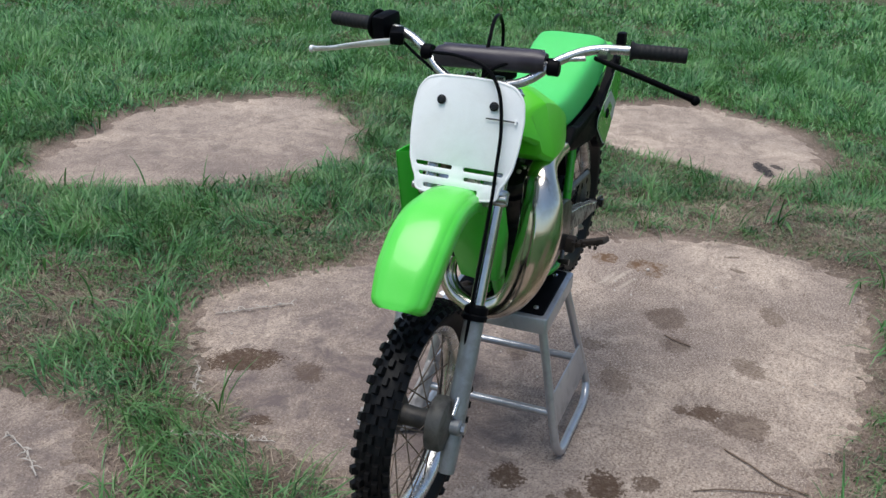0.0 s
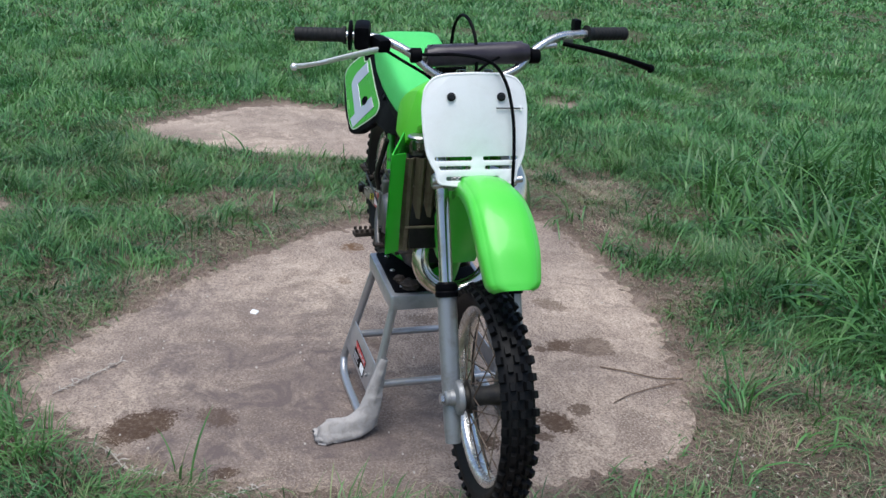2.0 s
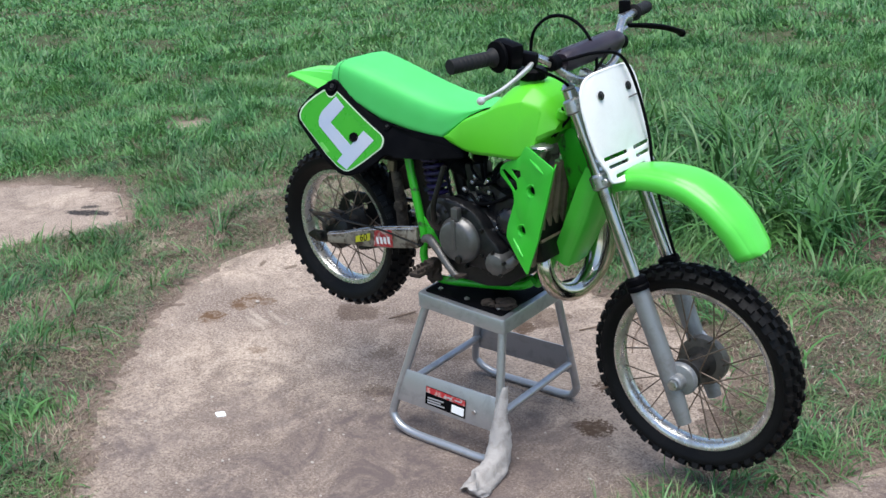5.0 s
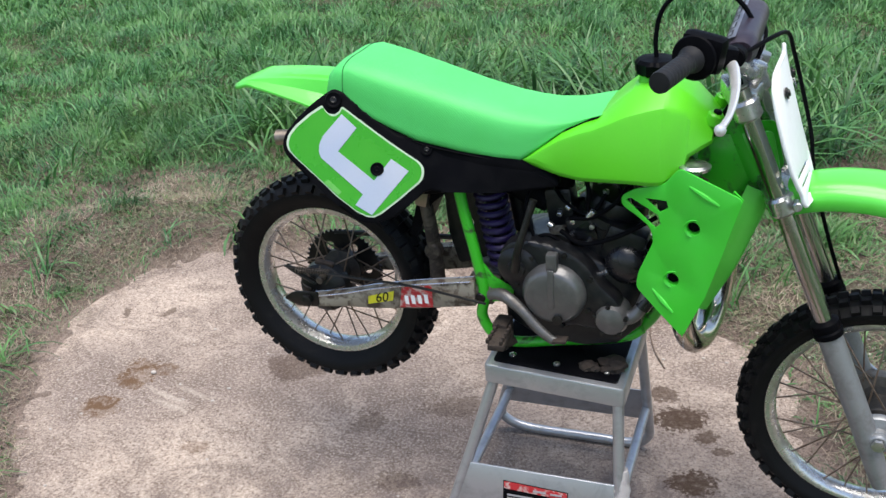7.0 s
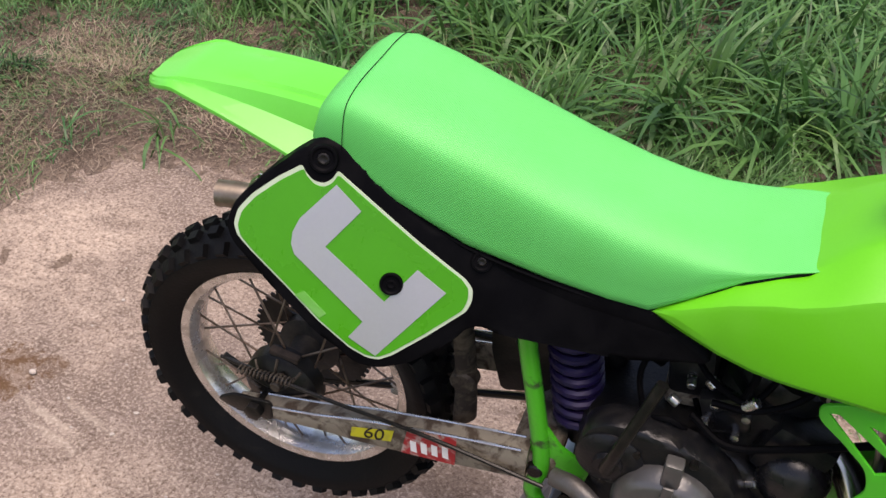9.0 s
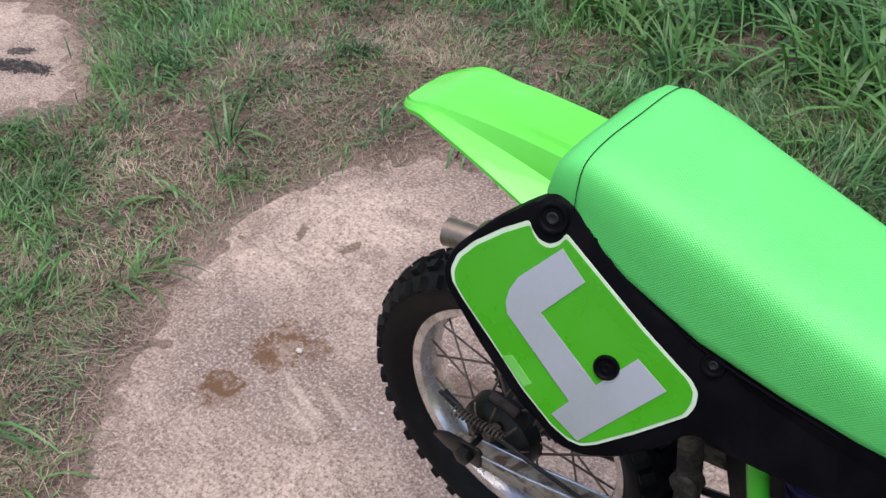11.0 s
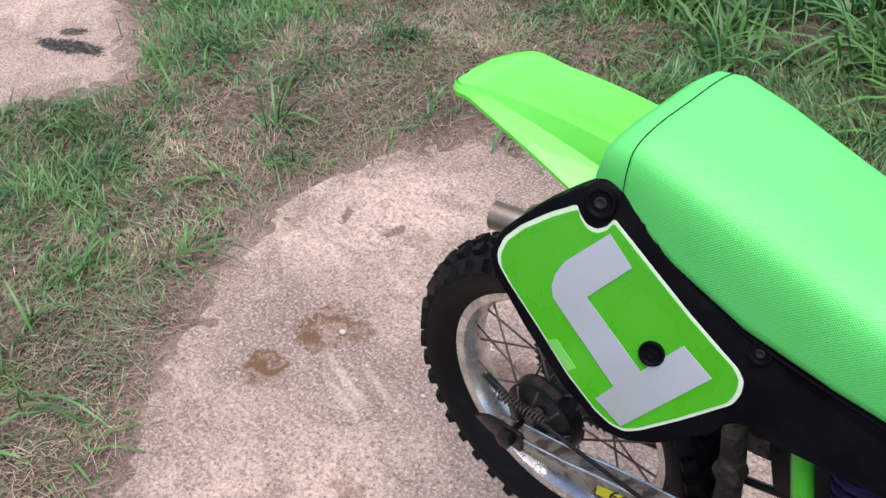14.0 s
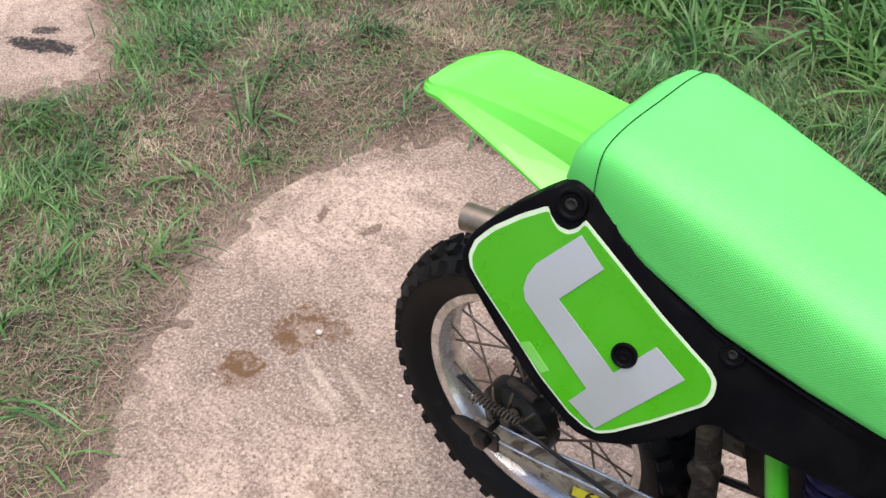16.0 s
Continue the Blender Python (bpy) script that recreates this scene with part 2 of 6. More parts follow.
def concrete_material(name, stains, dark_patches=(), oil=(0.062, 0.034, 0.018), rust=(), scrapes=()):
    m, n, l, p = material(name)
    co = n.new("ShaderNodeTexCoord").outputs["Object"]
    big = noise_tex(n, l, co, 1.6, 5, 0.6, 0.3)
    mid = noise_tex(n, l, co, 9.0, 6, 0.65, 0.3)
    fine = noise_tex(n, l, co, 55.0, 8, 0.85)
    sand = noise_tex(n, l, co, 130.0, 4, 0.75)
    c = mixed(n, l, ramp(n, l, big, 0.40, 0.62), (0.560, 0.445, 0.355), (0.250, 0.194, 0.164))
    c = mixed(n, l, math_node(n, l, "MULTIPLY", ramp(n, l, mid, 0.52, 0.70), 0.55), c, (0.55, 0.45, 0.37))
    c = mixed(n, l, math_node(n, l, "MULTIPLY", ramp(n, l, noise_tex(n, l, co, 5.0, 8, 0.76, 1.2), 0.47, 0.59), 0.66), c, (0.160, 0.118, 0.096))
    c = mixed(n, l, math_node(n, l, "MULTIPLY", ramp(n, l, noise_tex(n, l, co, 22.0, 5, 0.7), 0.56, 0.70), 0.50), c, (0.16, 0.115, 0.09))
    # worn paste between pale sand grains and dark pits
    c = mixed(n, l, math_node(n, l, "MULTIPLY", ramp(n, l, fine, 0.42, 0.60), 0.68), c, (0.140, 0.102, 0.080))
    c = mixed(n, l, math_node(n, l, "MULTIPLY", ramp(n, l, sand, 0.49, 0.61), 0.54), c, (0.66, 0.555, 0.46))
    c = mixed(n, l, math_node(n, l, "MULTIPLY", ramp(n, l, noise_tex(n, l, co, 110.0, 5, 0.75), 0.54, 0.62), 0.70), c, (0.105, 0.066, 0.045))
    wob = noise_tex(n, l, co, 14.0, 4, 0.6)
    wob2 = noise_tex(n, l, co, 75.0, 5, 0.75)
    mottle = ramp(n, l, noise_tex(n, l, co, 4.5, 8, 0.72, 0.8), 0.40, 0.58, (1, 1, 1, 1), (0.45, 0.45, 0.45, 1))
    grip = ramp(n, l, noise_tex(n, l, co, 48.0, 6, 0.75), 0.50, 0.64, (1, 1, 1, 1), (0.60, 0.60, 0.60, 1))
    holes = ramp(n, l, noise_tex(n, l, co, 24.0, 6, 0.7, 0.5), 0.46, 0.57, (1, 1, 1, 1), (0.34, 0.34, 0.34, 1))
    for group, lo, hi, a, b, pores, tint in ((dark_patches, 0.35, 1.25, 1.6, 0.8, mottle, (0.130, 0.101, 0.096)), (stains, 0.84, 1.06, 1.3, 2.2, grip, oil), (rust, 0.80, 1.10, 1.6, 2.4, holes, (0.120, 0.062, 0.026)), (scrapes, 0.3, 1.0, 0.8, 2.6, grip, (0.68, 0.58, 0.47))):
        total = None
        for x, y, rx, ry, turn, strength in group:
            mp = n.new("ShaderNodeMapping")
            mp.vector_type = "TEXTURE"
            mp.inputs["Location"].default_value = (x, y, 0)
            mp.inputs["Rotation"].default_value = (0, 0, turn)
            mp.inputs["Scale"].default_value = (rx, ry, 1.0)
            l.new(co, mp.inputs["Vector"])
            ln = n.new("ShaderNodeVectorMath")
            ln.operation = "LENGTH"
            l.new(mp.outputs[0], ln.inputs[0])
            d = math_node(n, l, "ADD", ln.outputs["Value"], math_node(n, l, "MULTIPLY", math_node(n, l, "SUBTRACT", wob, 0.5), a))
            d = math_node(n, l, "ADD", d, math_node(n, l, "MULTIPLY", math_node(n, l, "SUBTRACT", wob2, 0.5), b))
            f = math_node(n, l, "MULTIPLY", ramp(n, l, d, lo, hi, (1, 1, 1, 1), (0, 0, 0, 1)), strength)
            total = f if total is None else math_node(n, l, "MAXIMUM", total, f)
        if total is not None:
            c = mixed(n, l, math_node(n, l, "MULTIPLY", math_node(n, l, "MULTIPLY", total, pores), 0.95), c, tint)
    l.new(c, p.inputs["Base Color"])
    p.inputs["Roughness"].default_value = 0.9
    p.inputs["Specular IOR Level"].default_value = 0.25
    bumped(n, l, p, math_node(n, l, "ADD", math_node(n, l, "MULTIPLY", mid, 1.2), math_node(n, l, "ADD", fine, math_node(n, l, "MULTIPLY", sand, 0.5))), 0.9, 0.006)
    return m


def soil_material():
    m, n, l, p = material("soil_and_thatch")
    co = n.new("ShaderNodeTexCoord").outputs["Object"]
    big = noise_tex(n, l, co, 0.9, 5, 0.6)
    mid = noise_tex(n, l, co, 7.0, 6, 0.7, 0.6)
    fine = noise_tex(n, l, co, 80.0, 5, 0.75, 1.0)
    c = mixed(n, l, ramp(n, l, mid, 0.38, 0.66), (0.072, 0.050, 0.043), (0.19, 0.140, 0.115))
    c = mixed(n, l, math_node(n, l, "MULTIPLY", ramp(n, l, big, 0.40, 0.60), 0.35), c, (0.060, 0.066, 0.030))
    # concrete dust trodden into the soil by the slabs, moss and thatch under the far lawn
    for layer, tint in (("dust", (0.37, 0.285, 0.235)), ("moss", (0.040, 0.080, 0.026))):
        at = n.new("ShaderNodeAttribute")
        at.attribute_name = layer
        c = mixed(n, l, math_node(n, l, "MULTIPLY", at.outputs["Fac"], ramp(n, l, mid, 0.25, 0.55, (0.55, 0.55, 0.55, 1), (1, 1, 1, 1))), c, tint)
    c = mixed(n, l, math_node(n, l, "MULTIPLY", ramp(n, l, fine, 0.48, 0.66), 0.6), c, (0.30, 0.225, 0.175))
    c = mixed(n, l, math_node(n, l, "MULTIPLY", ramp(n, l, noise_tex(n, l, co, 150.0, 4, 0.7), 0.50, 0.62), 0.7), c, (0.045, 0.030, 0.024))
    l.new(c, p.inputs["Base Color"])
    p.inputs["Roughness"].default_value = 0.95
    p.inputs["Specular IOR Level"].default_value = 0.15
    bumped(n, l, p, fine, 0.9, 0.012)
    return m


def blade_material(name, a, b, dry, lo, hi, scale=0.8, clear=0.3):
    m, n, l, p = material(name)
    g = n.new("ShaderNodeNewGeometry")
    co = n.new("ShaderNodeTexCoord").outputs["Object"]
    c = mixed(n, l, g.outputs["Random Per Island"], a, b)
    tint = ramp(n, l, noise_tex(n, l, co, 3.2, 3, 0.6), 0.40, 0.62)
    c = mixed(n, l, math_node(n, l, "MULTIPLY", tint, 0.5), c, tuple(v * k for v, k in zip(b, (1.25, 1.02, 0.75))))
    patch = noise_tex(n, l, co, scale, 4, 0.6)
    jitter = math_node(n, l, "MULTIPLY", math_node(n, l, "SUBTRACT", g.outputs["Random Per Island"], 0.5), 0.42)
    c = mixed(n, l, ramp(n, l, math_node(n, l, "ADD", patch, jitter), lo, hi), c, dry)
    l.new(c, p.inputs["Base Color"])
    p.inputs["Roughness"].default_value = 0.42
    p.inputs["Specular IOR Level"].default_value = 0.45
    tr = n.new("ShaderNodeBsdfTranslucent")
    l.new(c, tr.inputs["Color"])
    mix = n.new("ShaderNodeMixShader")
    mix.inputs[0].default_value = clear
    l.new(p.outputs[0], mix.inputs[1])
    l.new(tr.outputs[0], mix.inputs[2])
    l.new(mix.outputs[0], n["Material Output"].inputs["Surface"])
    return m


PAD = concrete_material("stained_concrete", STAINS, DARK_PATCHES, rust=RUST, scrapes=SCRAPES)
SLAB = concrete_material("weathered_concrete", [(-3.13, 0.60, 0.15, 0.045, 0.35, 1.0), (-3.22, 0.66, 0.06, 0.03, 0.6, 0.9)], [(-1.9, -2.2, 1.2, 0.9, 0.0, 0.5), (1.1, -1.3, 1.1, 0.9, 0.0, 0.75), (1.5, 0.0, 1.0, 0.9, 0.0, 0.75)], (0.012, 0.012, 0.014))
SOIL = soil_material()
LAWN = blade_material("lawn_grass_blades", (0.012, 0.058, 0.018), (0.105, 0.270, 0.090), (0.26, 0.23, 0.125), 0.64, 0.90, 1.3, 0.2)
TALL = blade_material("tall_grass_blades", (0.018, 0.070, 0.020), (0.088, 0.245, 0.072), (0.24, 0.27, 0.09), 0.76, 0.96, 0.8, 0.22)
CREEP = blade_material("creeping_grass_blades", (0.050, 0.090, 0.035), (0.145, 0.222, 0.112), (0.30, 0.25, 0.155), 0.48, 0.74, 2.2, 0.15)
# lawn green lightened far out: grazing-view brightness is put into the blade colour
LAWN_LIT_FAR = blade_material("lawn_blades_lit_far", (0.025, 0.095, 0.030), (0.122, 0.320, 0.108), (0.24, 0.26, 0.125), 0.70, 0.95, 0.9, 0.25)
STRAW = blade_material("dry_straw", (0.43, 0.345, 0.25), (0.10, 0.072, 0.054), (0.50, 0.41, 0.30), 0.5, 0.8, 3.0, 0.1)


# ---- mesh helpers ----
def part(name, bm, mat, parent=None, label="", smooth=True, loc=None, sharp=38):
    """One mesh object from a bmesh, under a thing or a part."""
    bmesh.ops.recalc_face_normals(bm, faces=bm.faces[:])
    me = bpy.data.meshes.new(name)
    bm.to_mesh(me)
    bm.free()
    if smooth:
        me.shade_smooth()
        me.set_sharp_from_angle(angle=radians(sharp))
    me.materials.append(mat)
    return child(name, me, parent, label, loc)


def child(name, me, parent=None, label="", loc=None):
    ob = new(name, me)
    if parent is not None:
        ob.parent = parent
    if loc is not None:
        ob.location = loc
    return tagged(ob, label)


def smooth_path(pts, n=6, closed=False):
    """Catmull-Rom through the points."""
    pts = [Vector(p) for p in pts]
    out, k = [], len(pts)
    for i in range(k if closed else k - 1):
        p0 = pts[(i - 1) % k] if closed or i else pts[0] * 2 - pts[1]
        p1, p2 = pts[i], pts[(i + 1) % k]
        p3 = pts[(i + 2) % k] if closed or i + 2 < k else pts[-1] * 2 - pts[-2]
        for j in range(n):
            t = j / n
            out.append(0.5 * (2 * p1 + (p2 - p0) * t + (2 * p0 - 5 * p1 + 4 * p2 - p3) * t * t + (3 * p1 - p0 - 3 * p2 + p3) * t ** 3))
    if not closed:
        out.append(pts[-1])
    return out


def rings(bm, loops, closed=True, caps=True):
    """Skin a row of equally long loops of points."""
    vs = [[bm.verts.new(p) for p in loop] for loop in loops]
    k = len(vs[0])
    for a, b in zip(vs, vs[1:]):
        for i in range(k if closed else k - 1):
            j = (i + 1) % k
            bm.faces.new((a[i], a[j], b[j], b[i]))
    if caps and closed:
        bm.faces.new(vs[0][::-1])
        bm.faces.new(vs[-1])
    return vs


def tube(pts, r, seg=10, n=5, bm=None, smooth=True, flat=1.0):
    """A round tube along a path; r: one radius or one for each point."""
    bm = bm or bmesh.new()
    rad = r if isinstance(r, (list, tuple)) else [r] * len(pts)
    path = smooth_path([(*p, 0)[:3] for p in pts], n) if smooth and len(pts) > 2 else [Vector(p) for p in pts]
    if len(path) != len(pts):
        rad = [rad[min(i // n, len(rad) - 1)] + (rad[min(i // n + 1, len(rad) - 1)] - rad[min(i // n, len(rad) - 1)]) * (i % n) / n for i in range(len(path))]
    loops, up = [], None
    for i, p in enumerate(path):
        d = (path[min(i + 1, len(path) - 1)] - path[max(i - 1, 0)]).normalized()
        if up is None:
            up = d.orthogonal().normalized()
        up = (up - d * up.dot(d)).normalized()
        side = d.cross(up)
        loops.append([p + rad[i] * (math.cos(a) * up + flat * math.sin(a) * side) for a in (2 * math.pi * k / seg for k in range(seg))])
    rings(bm, loops)
    return bm


def lathe(profile, seg=32, axis="y", at=(0, 0, 0), bm=None, closed=False):
    """Turn a profile of (radius, along) about an axis through a point."""
    bm = bm or bmesh.new()
    at = Vector(at)
    loops = []
    for r, h in profile:
        loop = []
        for k in range(seg):
            a = 2 * math.pi * k / seg
            u, v = r * math.cos(a), r * math.sin(a)
            loop.append(at + Vector({"y": (u, h, v), "z": (u, v, h), "x": (h, u, v)}[axis]))
        loops.append(loop)
    if closed:
        loops.append(loops[0])
        vs = rings(bm, loops, caps=False)
        bmesh.ops.remove_doubles(bm, verts=bm.verts[:], dist=1e-6)
    else:
        rings(bm, loops)
    return bm


def aligned(bm, a, b):
    """Move a shape built along z from the origin so that its z runs from a to b."""
    d = Vector(b) - Vector(a)
    bmesh.ops.transform(bm, matrix=Matrix.Translation(a) @ d.to_track_quat("Z", "Y").to_matrix().to_4x4(), verts=bm.verts[:])
    return bm


def rod(a, b, r, seg=12, bevel=0.0):
    """A straight round bar with softened ends."""
    h = (Vector(b) - Vector(a)).length
    e = bevel or r * 0.2
    return aligned(lathe([(r - e, 0), (r, e), (r, h - e), (r - e, h)], seg, "z"), a, b)


def block(size, at=(0, 0, 0), turn=(0, 0, 0), bevel=0.004, taper=1.0):
    bm = bmesh.new()
    bmesh.ops.create_cube(bm, size=1.0)
    for v in bm.verts:
        k = taper if v.co.z > 0 else 1.0
        v.co = Vector((v.co.x * size[0] * k, v.co.y * size[1] * k, v.co.z * size[2]))
    if bevel:
        bmesh.ops.bevel(bm, geom=bm.edges[:], offset=bevel, segments=2, affect="EDGES", profile=0.6)
    bmesh.ops.transform(bm, matrix=pose(*at, *turn), verts=bm.verts[:])
    return bm


def sheet(outline, thick, place, holes=(), round_edge=0.0):
    """A flat piece cut to an outline, with holes, given depth. place turns (u, v, depth) into a point."""
    bm = bmesh.new()
    edges = []
    for loop in (outline, *holes):
        vs = [bm.verts.new((u, v, 0)) for u, v in loop]
        edges += [bm.edges.new((vs[i], vs[(i + 1) % len(vs)])) for i in range(len(vs))]
    if holes:
        bmesh.ops.triangle_fill(bm, use_beauty=True, use_dissolve=False, edges=edges, normal=(0, 0, 1))
    else:
        bm.faces.new(bm.verts[:])
    got = bmesh.ops.extrude_face_region(bm, geom=bm.faces[:])
    moved = [v for v in got["geom"] if isinstance(v, bmesh.types.BMVert)]
    for v in moved:
        v.co.z += thick
    if round_edge:
        top = set(moved)
        rim_edges = [e for e in bm.edges if all(v in top for v in e.verts) and any(f.normal.length == 0 or not all(v in top for v in f.verts) for f in e.link_faces)]
        bmesh.ops.bevel(bm, geom=rim_edges, offset=round_edge, segments=2, affect="EDGES", profile=0.5)
    for v in bm.verts:
        v.co = Vector(place(v.co.x, v.co.y, v.co.z))
    return bm


def rounded(pts, r, n=4):
    """An outline with its corners cut to arcs."""
    out, k = [], len(pts)
    for i in range(k):
        p, a, b = (Vector(pts[j % k]) for j in (i, i - 1, i + 1))
        da, db = (a - p), (b - p)
        ra, rb = min(r, da.length * 0.45), min(r, db.length * 0.45)
        s, e = p + da.normalized() * ra, p + db.normalized() * rb
        for j in range(n + 1):
            t = j / n
            q = s * (1 - t) ** 2 + p * 2 * t * (1 - t) + e * t * t
            out.append((q.x, q.y))
    return out


def circle(x, y, r, n=14):
    return [(x + r * math.cos(2 * math.pi * k / n), y + r * math.sin(2 * math.pi * k / n)) for k in range(n)]


# ---- ground ----
def lattice(seed):
    g = np.random.default_rng(seed).random((64, 64))

    def f(x, y, scale):
        x, y = np.asarray(x) * scale, np.asarray(y) * scale
        i, j = np.floor(x).astype(int), np.floor(y).astype(int)
        u, v = x - i, y - j
        u, v = u * u * (3 - 2 * u), v * v * (3 - 2 * v)
        a, b, c, d = g[i % 64, j % 64], g[(i + 1) % 64, j % 64], g[i % 64, (j + 1) % 64], g[(i + 1) % 64, (j + 1) % 64]
        return (a * (1 - u) + b * u) * (1 - v) + (c * (1 - u) + d * u) * v
    return f


NA, NB, NC = lattice(3), lattice(5), lattice(9)


def slab_outline(pts, seed, rough=0.03):
    out = []
    for p in smooth_path([(*p, 0) for p in pts], 7, closed=True):
        w = (float(NA(p.x + seed, p.y, 3.0)) - 0.5) * 2 * rough + (float(NB(p.x + seed, p.y, 11.0)) - 0.5) * rough
        c = sum((Vector((*q, 0)) for q in pts), Vector()) / len(pts)
        out.append(p + (p - c).normalized() * w)
    return [(p.x, p.y) for p in out]


SLABS = {
    "main": slab_outline([(-0.35, -1.23), (0.05, -1.03), (0.33, -0.72), (0.50, -0.30), (0.58, 0.10), (0.46, 0.66), (0.12, 0.90), (-0.62, 1.10),
                          (-1.30, 1.12), (-1.72, 1.02), (-1.87, 0.48), (-1.66, -0.02), (-1.32, -0.50), (-0.90, -0.90)], 0.0, 0.016),
    "west": slab_outline([(-1.10, -2.72), (-1.86, -2.95), (-2.60, -2.90), (-3.25, -2.25), (-2.50, -1.56), (-2.08, -1.50), (-1.45, -1.93)], 4.0, 0.03),
    "north": slab_outline([(-3.15, -0.30), (-2.95, 0.20), (-2.78, 0.62), (-3.18, 0.84), (-3.60, 0.90), (-4.00, 0.70), (-4.42, 0.15), (-4.15, -0.45), (-3.70, -0.85)], 9.0, 0.03),
    "small": slab_outline([(-4.30, 2.08), (-4.18, 2.06), (-4.10, 2.15), (-4.20, 2.26), (-4.31, 2.22)], 14.0, 0.04),
    "front": slab_outline([(0.46, -1.45), (0.52, -1.08), (0.78, -0.84), (1.30, -0.85), (1.62, -1.30), (1.25, -1.85), (0.70, -1.80)], 19.0, 0.022),
    "east": slab_outline([(0.86, -0.42), (0.93, 0.10), (1.25, 0.62), (1.90, 0.72), (2.30, 0.10), (1.90, -0.55), (1.30, -0.62)], 24.0, 0.022),
}


def from_edges(x, y):
    """Distance from the slabs' edges, below nought on them."""
    best = np.full(np.shape(x), 1e9)
    for loop in SLABS.values():
        p = np.array(loop)
        q = np.roll(p, -1, 0)
        d2 = np.full(np.shape(x), 1e9)
        inside = np.zeros(np.shape(x), bool)
        for (ax, ay), (bx, by) in zip(p, q):
            dx, dy = bx - ax, by - ay
            t = np.clip(((x - ax) * dx + (y - ay) * dy) / (dx * dx + dy * dy), 0, 1)
            d2 = np.minimum(d2, (x - ax - t * dx) ** 2 + (y - ay - t * dy) ** 2)
            cross = (ay > y) != (by > y)
            inside ^= cross & (x < ax + (y - ay) * dx / (dy if dy else 1e-9))
        best = np.minimum(best, np.where(inside, -1, 1) * np.sqrt(d2))
    return best


EDGE_STEP = 0.025
EDGE_X, EDGE_Y = np.arange(-5.6, 3.6, EDGE_STEP), np.arange(-4.2, 4.4, EDGE_STEP)
EDGE_GRID = from_edges(*np.meshgrid(EDGE_X, EDGE_Y, indexing="ij"))


def beyond(x, y):
    """The same distance, read between the points of a grid; far out it stays at the border's value."""
    u = np.clip((np.asarray(x) - EDGE_X[0]) / EDGE_STEP, 0, len(EDGE_X) - 1.001)
    v = np.clip((np.asarray(y) - EDGE_Y[0]) / EDGE_STEP, 0, len(EDGE_Y) - 1.001)
    i, j = u.astype(int), v.astype(int)
    u, v = u - i, v - j
    return (EDGE_GRID[i, j] * (1 - u) + EDGE_GRID[i + 1, j] * u) * (1 - v) + (EDGE_GRID[i, j + 1] * (1 - u) + EDGE_GRID[i + 1, j + 1] * u) * v


def ground_height(x, y):
    d = beyond(x, y)
    out = np.clip(d / 0.30, 0, 1)
    ragged = (NC(x, y, 4.0) - 0.5) * 0.010 + (NB(x + 5, y, 11.0) - 0.5) * 0.007 + (NA(x, y + 3, 31.0) - 0.5) * 0.015
    edge = 0.003 + ragged * (1 - out) + np.clip(d, -0.4, 0.0) * 0.13 + np.clip(d, 0.0, 0.08) * 0.14
    return edge + out * ((NA(x, y, 1.7) - 0.5) * 0.06 + (NB(x, y, 6.0) - 0.5) * 0.03 + (NC(x, y, 19.0) - 0.5) * 0.014)


def build_ground():
    out = np.array([0.3, 0.8, 1.6, 3, 6, 12, 25, 60, 150, 400.0])
    near = np.concatenate((np.arange(-5.2, -2.3, 0.04), np.arange(-2.3, 1.1, 0.016), np.arange(1.1, 3.2, 0.04)))
    xs = np.concatenate((near[0] - out[::-1], near, near[-1] + out))
    near = np.concatenate((np.arange(-3.6, -1.5, 0.04), np.arange(-1.5, 1.7, 0.016), np.arange(1.7, 4.0, 0.04)))
    ys = np.concatenate((near[0] - out[::-1], near, near[-1] + out))
    gx, gy = np.meshgrid(xs, ys, indexing="ij")
    gz = ground_height(gx, gy)
    co = np.stack((gx, gy, gz), -1).reshape(-1, 3)
    i = np.arange(len(xs) * len(ys)).reshape(len(xs), len(ys))
    quads = np.stack((i[:-1, :-1], i[1:, :-1], i[1:, 1:], i[:-1, 1:]), -1).reshape(-1, 4)
    me = mesh_from("ground", co, quads)
    me.shade_smooth()
    d = beyond(gx, gy)
    dust = np.clip(np.exp(-np.clip(d, 0, 9) / 0.05) * (0.15 + 0.8 * NC(gx, gy, 5.0)), 0, 1) * (d < 0.6)
    moss = np.clip((np.hypot(gx + 0.6, gy) - 2.5) / 1.0, 0, 1) * np.clip(d / 0.25, 0, 1) * 0.85
    for layer, values in (("dust", dust), ("moss", moss)):
        me.attributes.new(layer, "FLOAT", "POINT").data.foreach_set("value", values.reshape(-1).astype(np.float32))
    me.materials.append(SOIL)
    tagged(child("ground", me), "bare brown soil with dry thatch under the grass", "ground", kind="structure")


def mesh_from(name, co, quads, tris=None):
    """A mesh from arrays of points, quads and triangles."""
    me = bpy.data.meshes.new(name)
    loops = [quads.reshape(-1)]
    totals = [np.full(len(quads), 4)]
    if tris is not None:
        loops.append(tris.reshape(-1))
        totals.append(np.full(len(tris), 3))
    loops, totals = np.concatenate(loops).astype(np.int32), np.concatenate(totals).astype(np.int32)
    me.vertices.add(len(co))
    me.vertices.foreach_set("co", co.astype(np.float32).reshape(-1))
    me.loops.add(len(loops))
    me.loops.foreach_set("vertex_index", loops)
    me.polygons.add(len(totals))
    me.polygons.foreach_set("loop_start", np.concatenate(([0], np.cumsum(totals)[:-1])).astype(np.int32))
    me.polygons.foreach_set("loop_total", totals)
    me.update(calc_edges=True)
    me.validate()
    return me


